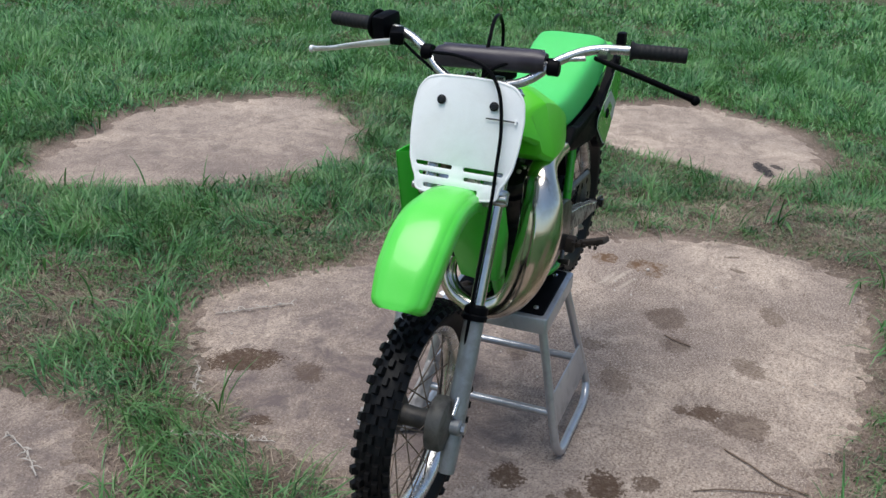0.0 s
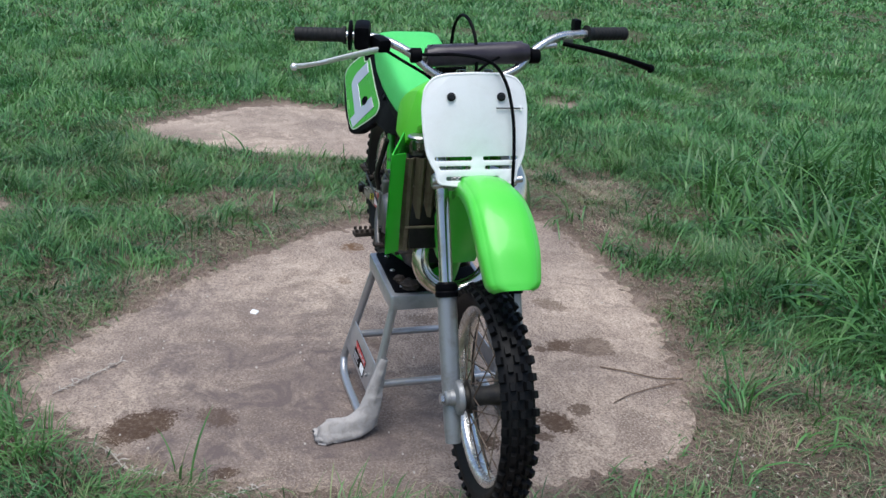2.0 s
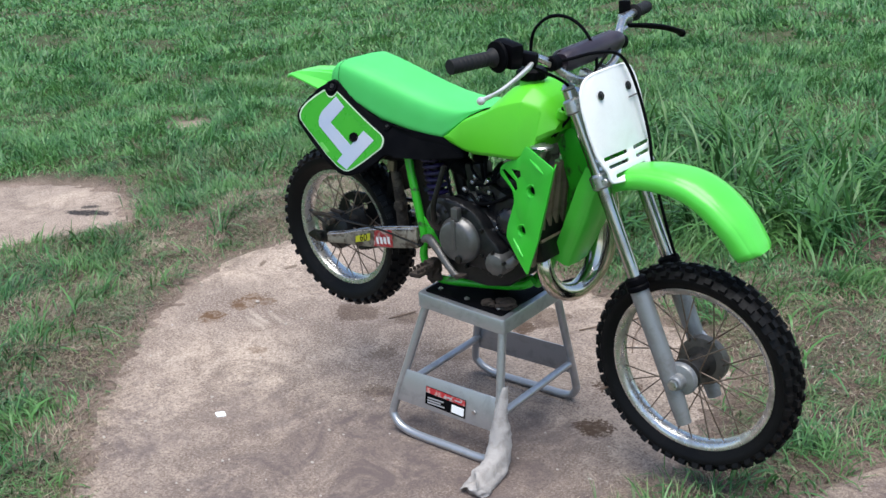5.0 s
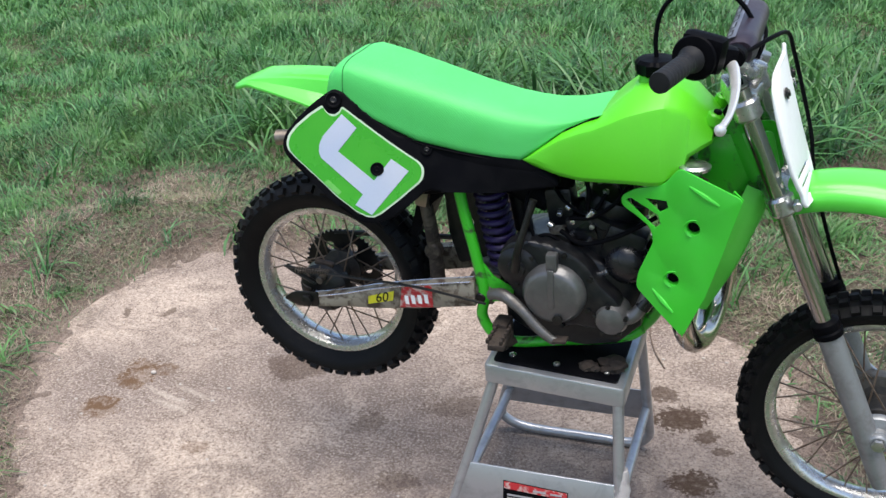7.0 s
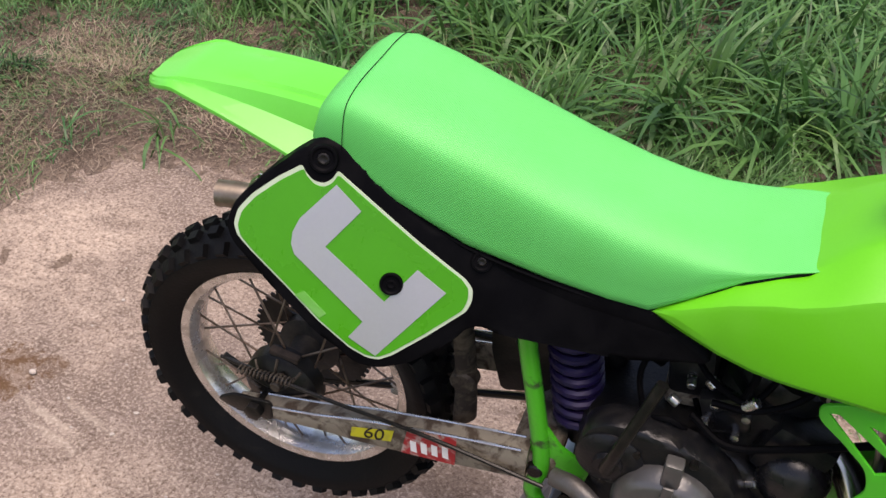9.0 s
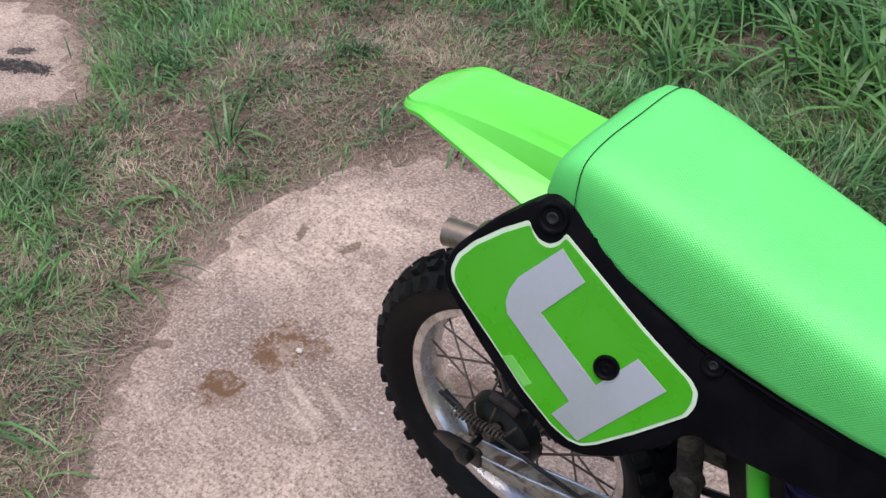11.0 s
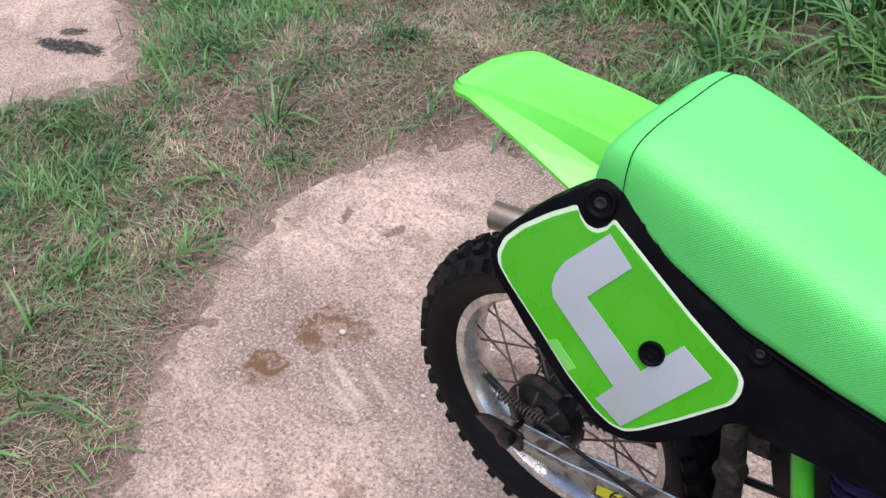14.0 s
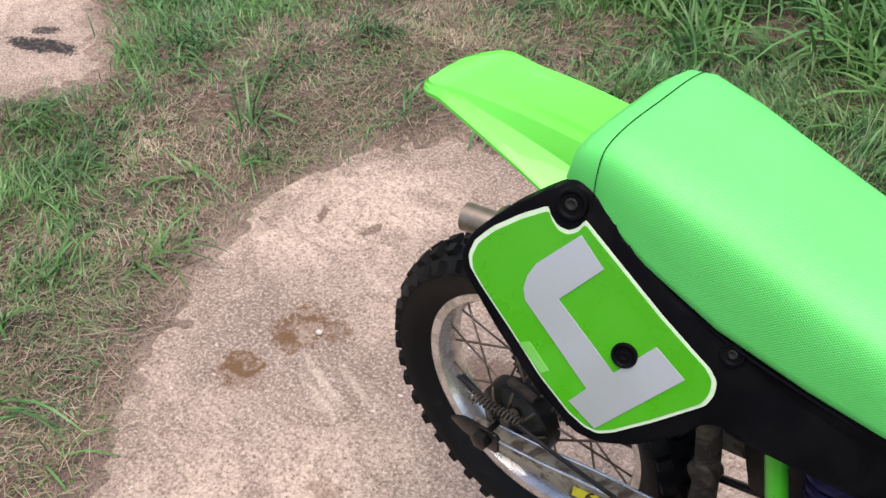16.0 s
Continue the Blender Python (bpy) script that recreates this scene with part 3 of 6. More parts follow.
def build_slab(key, mat, label):
    loop = SLABS[key]
    bm = sheet(loop, 0.09, lambda u, v, d: (u, v, d - 0.09), round_edge=0.006)
    tagged(part("concrete_slab", bm, mat, None, sharp=30), label, "concrete slab", kind="structure")


build_ground()
build_slab("main", PAD, "rough pinkish concrete slab with oil stains under the stand")
build_slab("west", SLAB, "weathered concrete slab sunk in the grass")
build_slab("north", SLAB, "weathered concrete slab with a dark smear")
build_slab("small", SLAB, "small patch of concrete showing in the grass")
build_slab("front", SLAB, "cracked grey concrete slab at the edge of the grass")
build_slab("east", SLAB, "grey concrete slab bordered by dry grass")


def blades(name, x, y, h, w, lean, mat, label, seed=1, flat=False, fine=False, coarse=False):
    """Many curved blades as one mesh."""
    rng = np.random.default_rng(seed)
    n = len(x)
    z = ground_height(x, y)
    if flat:
        z = np.where(beyond(x, y) < 0, np.maximum(z, 0.0), z)
    az = 9.0 * NA(x, y, 2.3) + 5.0 * NB(x + 2, y, 6.0) + rng.normal(0, 1.0, n)
    dx, dy = np.cos(az), np.sin(az)
    face = az + np.pi / 2 + rng.normal(0, 0.5, n)
    sx, sy = np.cos(face), np.sin(face)
    # width along the blade, from root to tip
    shape = ((0.0, 0.7), (0.4, 1.0), (0.75, 0.75)) if not fine else ((0.0, 0.6), (0.2, 0.9), (0.4, 1.0), (0.6, 0.9), (0.8, 0.62))
    if coarse:
        shape = ((0.0, 0.8), (0.55, 1.0))
    m = len(shape)
    co = np.zeros((n, 2 * m + 1, 3))
    for k, (t, ww) in enumerate(shape + ((1.0, 0.0),)):
        ang = lean * t ** 0.8
        r = h * t * np.sin(ang * 0.72)
        up = h * t * np.cos(ang * 0.72) if not flat else 0.006 + 0.02 * t * rng.random(n)
        if flat:
            r = h * (t - 0.5)
        px, py, pz = x + dx * r, y + dy * r, z + up - (0.01 if not flat else 0)
        if k < m:
            co[:, 2 * k] = np.stack((px - sx * w * ww / 2, py - sy * w * ww / 2, pz), -1)
            co[:, 2 * k + 1] = np.stack((px + sx * w * ww / 2, py + sy * w * ww / 2, pz), -1)
        else:
            co[:, 2 * m] = np.stack((px, py, pz), -1)
    base = (np.arange(n) * (2 * m + 1))[:, None]
    quads = np.concatenate([base + np.array([[2 * k, 2 * k + 1, 2 * k + 3, 2 * k + 2]]) for k in range(m - 1)])
    tris = base + np.array([[2 * m - 2, 2 * m - 1, 2 * m]])
    me = mesh_from(name, co.reshape(-1, 3), quads, tris)
    me.shade_smooth()
    me.materials.append(mat)
    return tagged(child(name, me), label, "grass", kind="stuff")


def scatter(density, box, seed):
    """Random places in a box (x0, y0, x1, y1), thinned by a density a square metre."""
    rng = np.random.default_rng(seed)
    n = int((box[2] - box[0]) * (box[3] - box[1]) * density)
    return rng.uniform(box[0], box[2], n), rng.uniform(box[1], box[3], n), rng


# soft green clumps and bare, trodden patches: centre, reach
CLUMPS = [(1.02, 0.62, 0.16), (0.72, 0.62, 0.12), (1.22, 0.95, 0.2), (-2.0, 0.62, 0.10), (-2.35, 0.95, 0.22), (-1.95, -0.45, 0.14), (0.62, -0.80, 0.24), (0.50, -0.62, 0.16), (0.66, -0.02, 0.15), (0.86, 0.30, 0.16), (0.80, -0.30, 0.12), (0.10, -1.30, 0.24), (-0.75, -1.60, 0.55), (-1.5, -1.25, 0.40), (-2.45, 0.10, 0.30), (-2.4, -0.7, 0.5), (-2.05, -0.10, 0.12),
          (-2.25, 1.30, 0.10), (-1.85, 1.40, 0.08), (-2.75, 1.0, 0.3), (-0.55, 1.42, 0.16), (-1.75, -0.75, 0.22)]
WORN = [(0.35, 1.05, 0.42), (0.85, 0.85, 0.46), (1.15, 1.35, 0.55), (1.25, 2.1, 0.55), (0.95, 0.30, 0.30), (-1.70, 1.45, 0.42), (-2.10, 1.00, 0.45), (-2.25, 1.62, 0.35), (-1.15, 1.42, 0.30), (-1.85, -0.30, 0.42), (-2.10, 0.35, 0.30), (-0.35, -1.55, 0.40),
        (0.05, -1.55, 0.3), (-2.3, 0.62, 0.32), (-1.55, -0.65, 0.25), (-0.75, 1.32, 0.22)]


def lushness(x, y):
    """How thickly the grass stands: thin at slab edges and in worn patches, lush on the far side."""
    p = 0.62 * NA(x + 11, y + 7, 0.75) + 0.38 * NB(x, y, 2.6)
    lush = np.clip((p - 0.24) / 0.32, 0.0, 1)
    # the tall stand begins behind a trodden strip along the slab
    line = np.interp(x, [-2.6, -2.15, -1.69, -1.35, -0.58, 0.02, 0.6], [2.3, 1.95, 1.83, 1.80, 1.55, 1.55, 1.62])
    far = np.clip((y - line - 0.30 * (NA(x, y, 2.1) - 0.5) - 0.2 * (NB(x, y, 6.0) - 0.5)) / 0.22, 0, 1) * np.clip((3.6 + 0.5 * NB(x, y, 1.1) - y) / 0.8, 0, 1) * np.clip((x + 2.6) / 0.5, 0, 1) * np.clip((1.0 - x) / 0.4, 0, 1)
    for cx, cy, r in WORN:
        lush = lush * np.clip((np.hypot(x - cx, y - cy) / r - 0.45) / 0.7 + (NB(x, y, 3.0) - 0.5) * 1.3 + (NC(x, y, 9.0) - 0.5) * 0.9, 0.16, 1)
    lush = np.maximum(lush, np.clip((np.hypot(x + 0.6, y) - 2.8) / 1.2, 0, 1) * np.clip(0.30 + 0.8 * NC(x, y, 1.4), 0, 1))
    lush = np.maximum(lush, 0.95 * np.clip((np.hypot(x + 0.6, y) - 4.8) / 1.2, 0, 1) * (0.45 + 0.7 * NA(x, y, 0.9)))
    lush = np.maximum(lush, far * np.clip(0.45 + 1.0 * NA(x + 3, y, 1.1), 0, 1))
    for cx, cy, r in CLUMPS:
        lush = np.maximum(lush, np.clip(1.4 - np.hypot(x - cx, y - cy) / r - 0.5 * NB(x, y, 9.0), 0, 1))
    d = beyond(x, y)
    edge = np.clip((d - 0.13 * NC(x, y, 4.0) + 0.09) / (0.06 + 0.26 * NA(x + 1, y, 1.9) * (0.3 + NB(x, y, 5.0))), 0, 1) ** 1.3
    return lush, edge, far


def plant_lawn():
    got = {False: [], True: []}
    for dens, lo, hi, wide, seed in ((6800, 0, 3.4, 1.0, 11), (3300, 3.4, 6.5, 1.7, 12), (1300, 6.5, 11.0, 3.4, 13), (450, 11.0, 18.0, 6.0, 14)):
        x, y, rng = scatter(dens, (-10.5, -9.5, 9.0, 9.5) if lo < 10 else (-18.0, -12.0, 12.0, 14.0), seed)
        r = np.hypot(x + 0.6, y)
        back = ((x > 2.2) & (r > 3.6)) | ((y < -3.4) & (x > -0.5))
        keep = (r >= lo) & (r < hi) & (~back | (rng.random(len(x)) < 0.5))
        x, y, r = x[keep], y[keep], r[keep]
        lush, edge, far = lushness(x, y)
        base = 0.62 + 0.37 * np.clip((r - 2.4) / 1.0, 0, 1)
        keep = rng.random(len(x)) < edge * (base + (1 - base) * lush) * (1 - 0.75 * far)
        x, y, lush, far = x[keep], y[keep], lush[keep], far[keep]
        n = len(x)
        clump = np.clip(0.45 + 1.1 * NC(x, y, 3.3) * (0.5 + NB(x, y, 7.5)), 0.4, 1.7)
        h = (0.028 + 0.058 * lush + 0.02 * far) * (0.5 + rng.random(n)) * clump * (1.0 if lo < 3 else 1.15)
        w = (0.0024 + 0.0038 * rng.random(n) ** 1.3) * wide
        got[lo > 3].append((x, y, h, w, 0.6 + 2.0 * rng.random(n)))
    for coarse, rows in got.items():
        blades("lawn_grass", *(np.concatenate(c) for c in zip(*rows)), LAWN_LIT_FAR if coarse else LAWN, "green lawn grass spreading away from the slabs" if coarse else "short green lawn grass round the concrete slabs", seed=21 + coarse, coarse=coarse)


def plant_runners():
    """Thin, pale creeping grass over the trodden soil beside the slab."""
    x, y, rng = scatter(9500, (-3.1, -2.2, 1.6, 2.1), 61)
    d = beyond(x, y)
    keep = (d > -0.02) & (d < 0.75) & (rng.random(len(x)) < np.clip((d + 0.03) / 0.16, 0, 1) * np.clip(NC(x + 2, y, 3.0) * 1.6 - 0.25, 0.12, 1))
    x, y = x[keep], y[keep]
    n = len(x)
    blades("creeping_grass", x, y, 0.025 + 0.07 * rng.random(n) ** 1.5, 0.0012 + 0.0018 * rng.random(n), 1.6 + 1.5 * rng.random(n), CREEP, "thin grey-green creeping grass on trodden soil", seed=62)


def plant_tufts():
    x, y, rng = scatter(120, (-9.0, -5.5, 3.0, 8.5), 31)
    lush, edge, far = lushness(x, y)
    keep = (rng.random(len(x)) < edge * np.clip(lush - 0.25, 0, 1) * (0.22 + 0.66 * far)) & ~((y < -3.2) & (x > -0.5)) & (np.hypot(x - 2.6, y + 0.3) > 0.9)
    keep &= ~((y < -0.2) & (x > 0.2) & (x < 2.8))
    x, y, lush, far = x[keep], y[keep], lush[keep], far[keep]
    k = rng.integers(7, 18, len(x))
    size = rng.uniform(0.55, 1.25, len(x)) * (0.62 + 0.38 * far)
    i = np.repeat(np.arange(len(x)), k)
    n = len(i)
    bx, by = x[i] + rng.normal(0, 0.045, n), y[i] + rng.normal(0, 0.045, n)
    h = (0.11 + 0.20 * rng.random(n) + 0.12 * far[i]) * size[i]
    wide = (0.0045 + 0.0085 * rng.random(n)) * (1 + 0.45 * far[i])
    # sprawling broad-bladed weeds near the slab's edge, and upright tufts in the trodden soil
    wx, wy, rng2 = scatter(13, (-3.2, -2.2, 1.6, 2.4), 35)
    d = beyond(wx, wy)
    keep = (d > 0.02) & (d < 0.55)
    wx, wy = np.concatenate((wx[keep], [-1.98, -1.74, 0.30, 0.55, -0.35])), np.concatenate((wy[keep], [-0.22, -0.35, 1.22, 1.05, 1.28]))
    wk = rng2.integers(5, 13, len(wx))
    wi = np.repeat(np.arange(len(wx)), wk)
    m = len(wi)
    bx, by = np.concatenate((bx, wx[wi] + rng2.normal(0, 0.025, m))), np.concatenate((by, wy[wi] + rng2.normal(0, 0.025, m)))
    h = np.concatenate((h, rng2.uniform(0.07, 0.24, m)))
    wide = np.concatenate((wide, rng2.uniform(0.004, 0.009, m)))
    n = len(bx)
    blades("tall_grass", bx, by, h, wide, 0.5 + 2.9 * rng.random(n), TALL, "tufts of tall coarse green grass", seed=32, fine=True)


def strew_straw():
    x, y, rng = scatter(16000, (-4.2, -3.0, 2.0, 2.6), 41)
    lush, edge, far = lushness(x, y)
    d = beyond(x, y)
    keep = (d > -0.12) & (rng.random(len(x)) < np.where(d < 0.0, 0.62 * np.clip(1 + d / 0.12, 0, 1) ** 1.5 * NB(x, y, 4.0), np.clip(0.62 - 0.55 * lush * edge, 0.06, 1) * (0.15 + 0.85 * NC(x, y, 5.0))) * np.where(np.hypot(x + 0.6, y) > 3.0, 0.25, 1) * np.where(x > 0.55, 0.55, 1))
    x, y, d = x[keep], y[keep], d[keep]
    n = len(x)
    blades("dry_straw", x, y, 0.012 + 0.055 * rng.random(n) ** 1.6, 0.0008 + 0.0015 * rng.random(n), np.zeros(n), STRAW, "dry straw and dead grass on the soil", seed=42, flat=True)


def crumble():
    """Crumbs of soil and grit strewn over the slabs' rims."""
    x, y, rng = scatter(12000, (-2.2, -1.7, 1.2, 1.5), 51)
    d = beyond(x, y)
    keep = (d > -0.16) & (d < 0.10) & (rng.random(len(x)) < np.exp(-np.clip(-d, 0, 1) / 0.05) * (0.25 + NC(x, y, 6.0)))
    x, y = x[keep], y[keep]
    n = len(x)
    z = np.maximum(ground_height(x, y), 0.0)
    r = 0.0012 + 0.0028 * rng.random(n) ** 3
    turn = rng.uniform(0, 6.28, n)
    co = np.zeros((n, 5, 3))
    for k in range(4):
        a = turn + k * math.pi / 2 + rng.normal(0, 0.25, n)
        rr = r * rng.uniform(0.7, 1.3, n)
        co[:, k] = np.stack((x + rr * np.cos(a), y + rr * np.sin(a), z - 0.001), -1)
    co[:, 4] = np.stack((x, y, z + r * rng.uniform(0.5, 1.0, n)), -1)
    base = (np.arange(n) * 5)[:, None]
    tris = np.concatenate([base + np.array([[k, (k + 1) % 4, 4]]) for k in range(4)])
    me = mesh_from("soil_crumbs", co.reshape(-1, 3), base + np.array([[3, 2, 1, 0]]), tris)
    me.materials.append(GRIT)
    tagged(child("soil_crumbs", me), "crumbs of brown soil on the concrete rim", "soil", kind="stuff")


plant_lawn()
plant_runners()
plant_tufts()
strew_straw()
crumble()


def litter():
    """Pale chips, twigs and fallen stems on the slab and the soil."""
    rng = random.Random(7)
    bm = bmesh.new()
    for k in range(260):
        spot = rng.random()
        if spot < 0.5:
            x, y = rng.gauss(0.72, 0.16), rng.gauss(0.85, 0.20)
        else:
            x, y = rng.uniform(-1.8, 0.5), rng.uniform(-1.1, 1.1)
        d = float(beyond(np.array([x]), np.array([y]))[0])
        if spot >= 0.5 and d > -0.02:
            continue
        z = max(0.001, float(ground_height(np.array([x]), np.array([y]))[0]) if d > 0 else 0.001)
        r = rng.uniform(0.002, 0.007)
        a = rng.uniform(0, 6.28)
        loop = [(x + r * rng.uniform(0.6, 1.3) * math.cos(a + t), y + 0.7 * r * rng.uniform(0.6, 1.3) * math.sin(a + t)) for t in (0, 1.3, 2.5, 3.8, 5.0)]
        lo = [bm.verts.new((u, v, z)) for u, v in loop]
        hi = [bm.verts.new((u * 0.9 + x * 0.1, v * 0.9 + y * 0.1, z + r * 0.4)) for u, v in loop]
        bm.faces.new(hi)
        for i in range(5):
            bm.faces.new((lo[i], lo[(i + 1) % 5], hi[(i + 1) % 5], hi[i]))
    tagged(part("stone_chips", bm, FLAKE, None, smooth=False), "pale chips and crumbs scattered on soil and concrete", "gravel", kind="stuff")
    for pts, r in (([(-0.80, 0.40, 0.004), (-0.77, 0.45, 0.006), (-0.75, 0.50, 0.005)], 0.0025),
                   ([(-0.12, 0.68, 0.004), (-0.06, 0.76, 0.007), (0.0, 0.84, 0.006), (0.03, 0.92, 0.012)], 0.0026),
                   ([(0.13, 0.62, 0.004), (0.09, 0.70, 0.006), (0.06, 0.80, 0.006), (0.05, 0.88, 0.010)], 0.002),
                   ([(0.08, -0.98, 0.006), (0.16, -0.93, 0.010), (0.24, -0.89, 0.008), (0.30, -0.80, 0.012)], 0.0018),
                   ([(-0.25, -1.12, 0.006), (-0.34, -1.02, 0.008), (-0.44, -0.92, 0.006)], 0.0018),
                   ([(0.50, -0.84, 0.010), (0.45, -0.73, 0.012), (0.43, -0.64, 0.010), (0.40, -0.55, 0.008)], 0.0018),
                   ([(0.80, -1.02, 0.010), (0.72, -1.12, 0.008), (0.66, -1.24, 0.006)], 0.0018),
                   ([(0.88, -1.10, 0.008), (0.90, -1.24, 0.006), (0.98, -1.36, 0.006)], 0.0016)):
        bm = tube(pts, r, 7, 5)
        pale = pts[0][1] < -0.5
        if pale:
            # side sprigs of a fallen weed stem
            for q in smooth_path(pts, 5)[1:]:
                for side in (-1, 1):
                    a = rng.uniform(0, 6.28)
                    e = q + Vector((math.cos(a), math.sin(a), 0)) * rng.uniform(0.012, 0.035)
                    tube([q, (q + e) / 2 + Vector((0, 0, 0.006)), e + Vector((0, 0, 0.004))], [0.0012, 0.0022, 0.0008], 5, 2, bm=bm)
        tagged(part("twig", bm, FLAKE if pale else TWIG), "pale dry weed stem lying on the concrete" if pale else "thin dry brown twig lying on the concrete", "twig", "twigs on the slab")


litter()


def small_things():
    bm = sheet(rounded([(-0.812, -0.448), (-0.782, -0.462), (-0.762, -0.440), (-0.790, -0.425)], 0.006, 2), 0.004, lambda u, v, d: (u, v, 0.0005 + d), (), 0.001)
    tagged(part("paper_scrap", bm, WHITE), "small white scrap lying flat on the concrete", "scrap")
    bm = bmesh.new()
    bmesh.ops.create_icosphere(bm, subdivisions=2, radius=0.007)
    for v in bm.verts:
        v.co = Vector((v.co.x * 1.3, v.co.y, v.co.z * 0.7)) * (1 + 0.25 * noise.noise(v.co * 120)) + Vector((-1.380, 0.245, 0.006))
    tagged(part("pebble", bm, FLAKE), "pale rounded pebble beside an oil stain", "pebble")


small_things()


# ---- paddock stand ----
def build_stand():
    stand = tagged(new("bike_stand"), "silver steel paddock stand holding the motorcycle off the concrete", "bike stand")
    stand.location = (0, 0.015, 0)
    top = lambda x: 0.447 - 0.07 * (x + 0.01)
    # platform: folded steel tray with a black rubber top
    outline = rounded([(-0.165, -0.155), (0.145, -0.155), (0.145, 0.155), (-0.165, 0.155)], 0.012)
    part("platform", sheet(outline, 0.045, lambda u, v, d: (u, v, top(u) - 0.047 + d), round_edge=0.006), STEEL, stand, "silver steel platform")
    inner = rounded([(-0.148, -0.138), (0.128, -0.138), (0.128, 0.138), (-0.148, 0.138)], 0.01)
    part("rubber_mat", sheet(inner, 0.008, lambda u, v, d: (u, v, top(u) - 0.004 + d), round_edge=0.003), BLACK, stand, "black rubber mat with bolt heads")
    for x, y in ((-0.11, -0.11), (-0.01, -0.115), (0.10, -0.11), (-0.11, 0.11), (0.10, 0.11)):
        part("bolt", lathe([(0.008, 0), (0.008, 0.003), (0.004, 0.006)], 12, "z", (x, y, top(x) + 0.004)), ALU, stand)
    for s in (-1, 1):
        y0, y1 = s * 0.140, s * 0.222
        at = lambda x, z: (x, y0 + (y1 - y0) * (0.40 - z) / 0.385, z)
        xf = lambda z: 0.130 + 0.020 * (0.40 - z) / 0.385
        xr = lambda z: -0.150 - 0.115 * (0.40 - z) / 0.385
        leg = [at(xf(0.41), 0.41), at(xf(0.25), 0.25), at(xf(0.09), 0.09), at(xf(0.05) - 0.006, 0.045), at(xf(0) - 0.045, 0.0145), at(0.0, 0.0125),
               at(-0.18, 0.0145), at(xr(0.05) + 0.012, 0.045), at(xr(0.09), 0.09), at(xr(0.25), 0.25), at(xr(0.43), 0.43)]
        part("leg_frame", tube(leg, 0.0125, 12, 5), STEEL, stand, "bent silver tube side frame")
        plate = [(xr(0.205) + 0.006, 0.205), (xf(0.205) - 0.004, 0.205), (xf(0.105) - 0.004, 0.105), (xr(0.105) + 0.006, 0.105)]
        side = part("side_plate", sheet(plate, 0.004, lambda u, v, d: (u, at(u, v)[1] + s * (d + 0.004), v), round_edge=0.001), STEEL, stand, "flat silver side plate")
        if s < 0:
            yy = lambda u, v, d: (u, at(u, v)[1] - 0.0085 - d, v)
            part("label", sheet([(-0.120, 0.176), (0.030, 0.170), (0.030, 0.116), (-0.120, 0.122)], 0.001, yy), BLACK, side, "black and red printed label")
            part("label_stripe", sheet([(-0.118, 0.1745), (0.028, 0.1685), (0.028, 0.152), (-0.118, 0.158)], 0.001, lambda u, v, d: yy(u, v, d + 0.001)), RED, side, "red band")
            for a, b, z in ((-0.01, 0.016, 0.163), (-0.05, -0.02, 0.164), (-0.11, -0.05, 0.146), (-0.11, -0.06, 0.138), (-0.11, -0.045, 0.131)):
                part("print_bar", sheet([(a, z), (b, z), (b, z - 0.004), (a, z - 0.004)], 0.001, lambda u, v, d: yy(u, v, d + 0.002)), SILVER, side)
            part("print_block", sheet([(-0.02, 0.146), (0.025, 0.144), (0.025, 0.121), (-0.02, 0.123)], 0.001, lambda u, v, d: yy(u, v, d + 0.001)), WHITE, side)
            part("plate_bolt", lathe([(0.007, 0), (0.007, 0.004), (0.003, 0.006)], 10, "y", yy(0.062, 0.145, 0.006)), ALU, side)
    for x, z in ((0.140, 0.150), (-0.215, 0.150)):
        w = 0.140 + 0.082 * (0.40 - z) / 0.385
        part("cross_tube", rod((x, -w, z), (x, w, z), 0.0115), STEEL, stand)
    return stand


def build_rag():
    """A rag pulled over one foot of the stand and trailing on the slab."""
    path = [(0.142, -0.165, 0.235), (0.146, -0.180, 0.18), (0.150, -0.195, 0.12), (0.155, -0.215, 0.06), (0.165, -0.262, 0.026), (0.168, -0.312, 0.019), (0.172, -0.345, 0.014), (0.169, -0.372, 0.010)]
    rad = [0.015, 0.018, 0.026, 0.034, 0.037, 0.039, 0.041, 0.030]
    bm = tube(path, rad, 26, 9)
    for v in bm.verts:
        k = noise.noise(v.co * 38) * 0.004 + noise.noise(v.co * 110) * 0.003 + 0.0015 * math.sin(v.co.x * 260 + v.co.z * 80)
        v.co += Vector((k, k * 0.6, k * 0.7))
        # folds along the cloth and a ragged, trodden end
        fray = min(1.0, max(0.0, (-0.28 - v.co.y) / 0.06))
        v.co += Vector((0.004 * math.sin(v.co.z * 300), 0.022 * noise.noise(Vector((v.co.x * 45, v.co.z * 60, 3.0))), 0.010 * noise.noise(v.co * 55))) * fray
        if v.co.z < 0.05:
            v.co.z = max(0.002 + 0.006 * abs(noise.noise(v.co * 60)), v.co.z * 0.62)
    rag = part("rag", bm, RAG, None, sharp=80)
    rag.location = (0, 0.012, 0)
    tagged(rag, "grey cotton rag pulled over a foot of the stand", "rag")


# ---- motorcycle ----
bike = tagged(new("dirt_bike"), "green two-stroke dirt bike with white front plate on a stand", "motorcycle")
bike.location = (0, 0.0185, 0)
bike.rotation_euler = (0, 0, radians(-1.5))


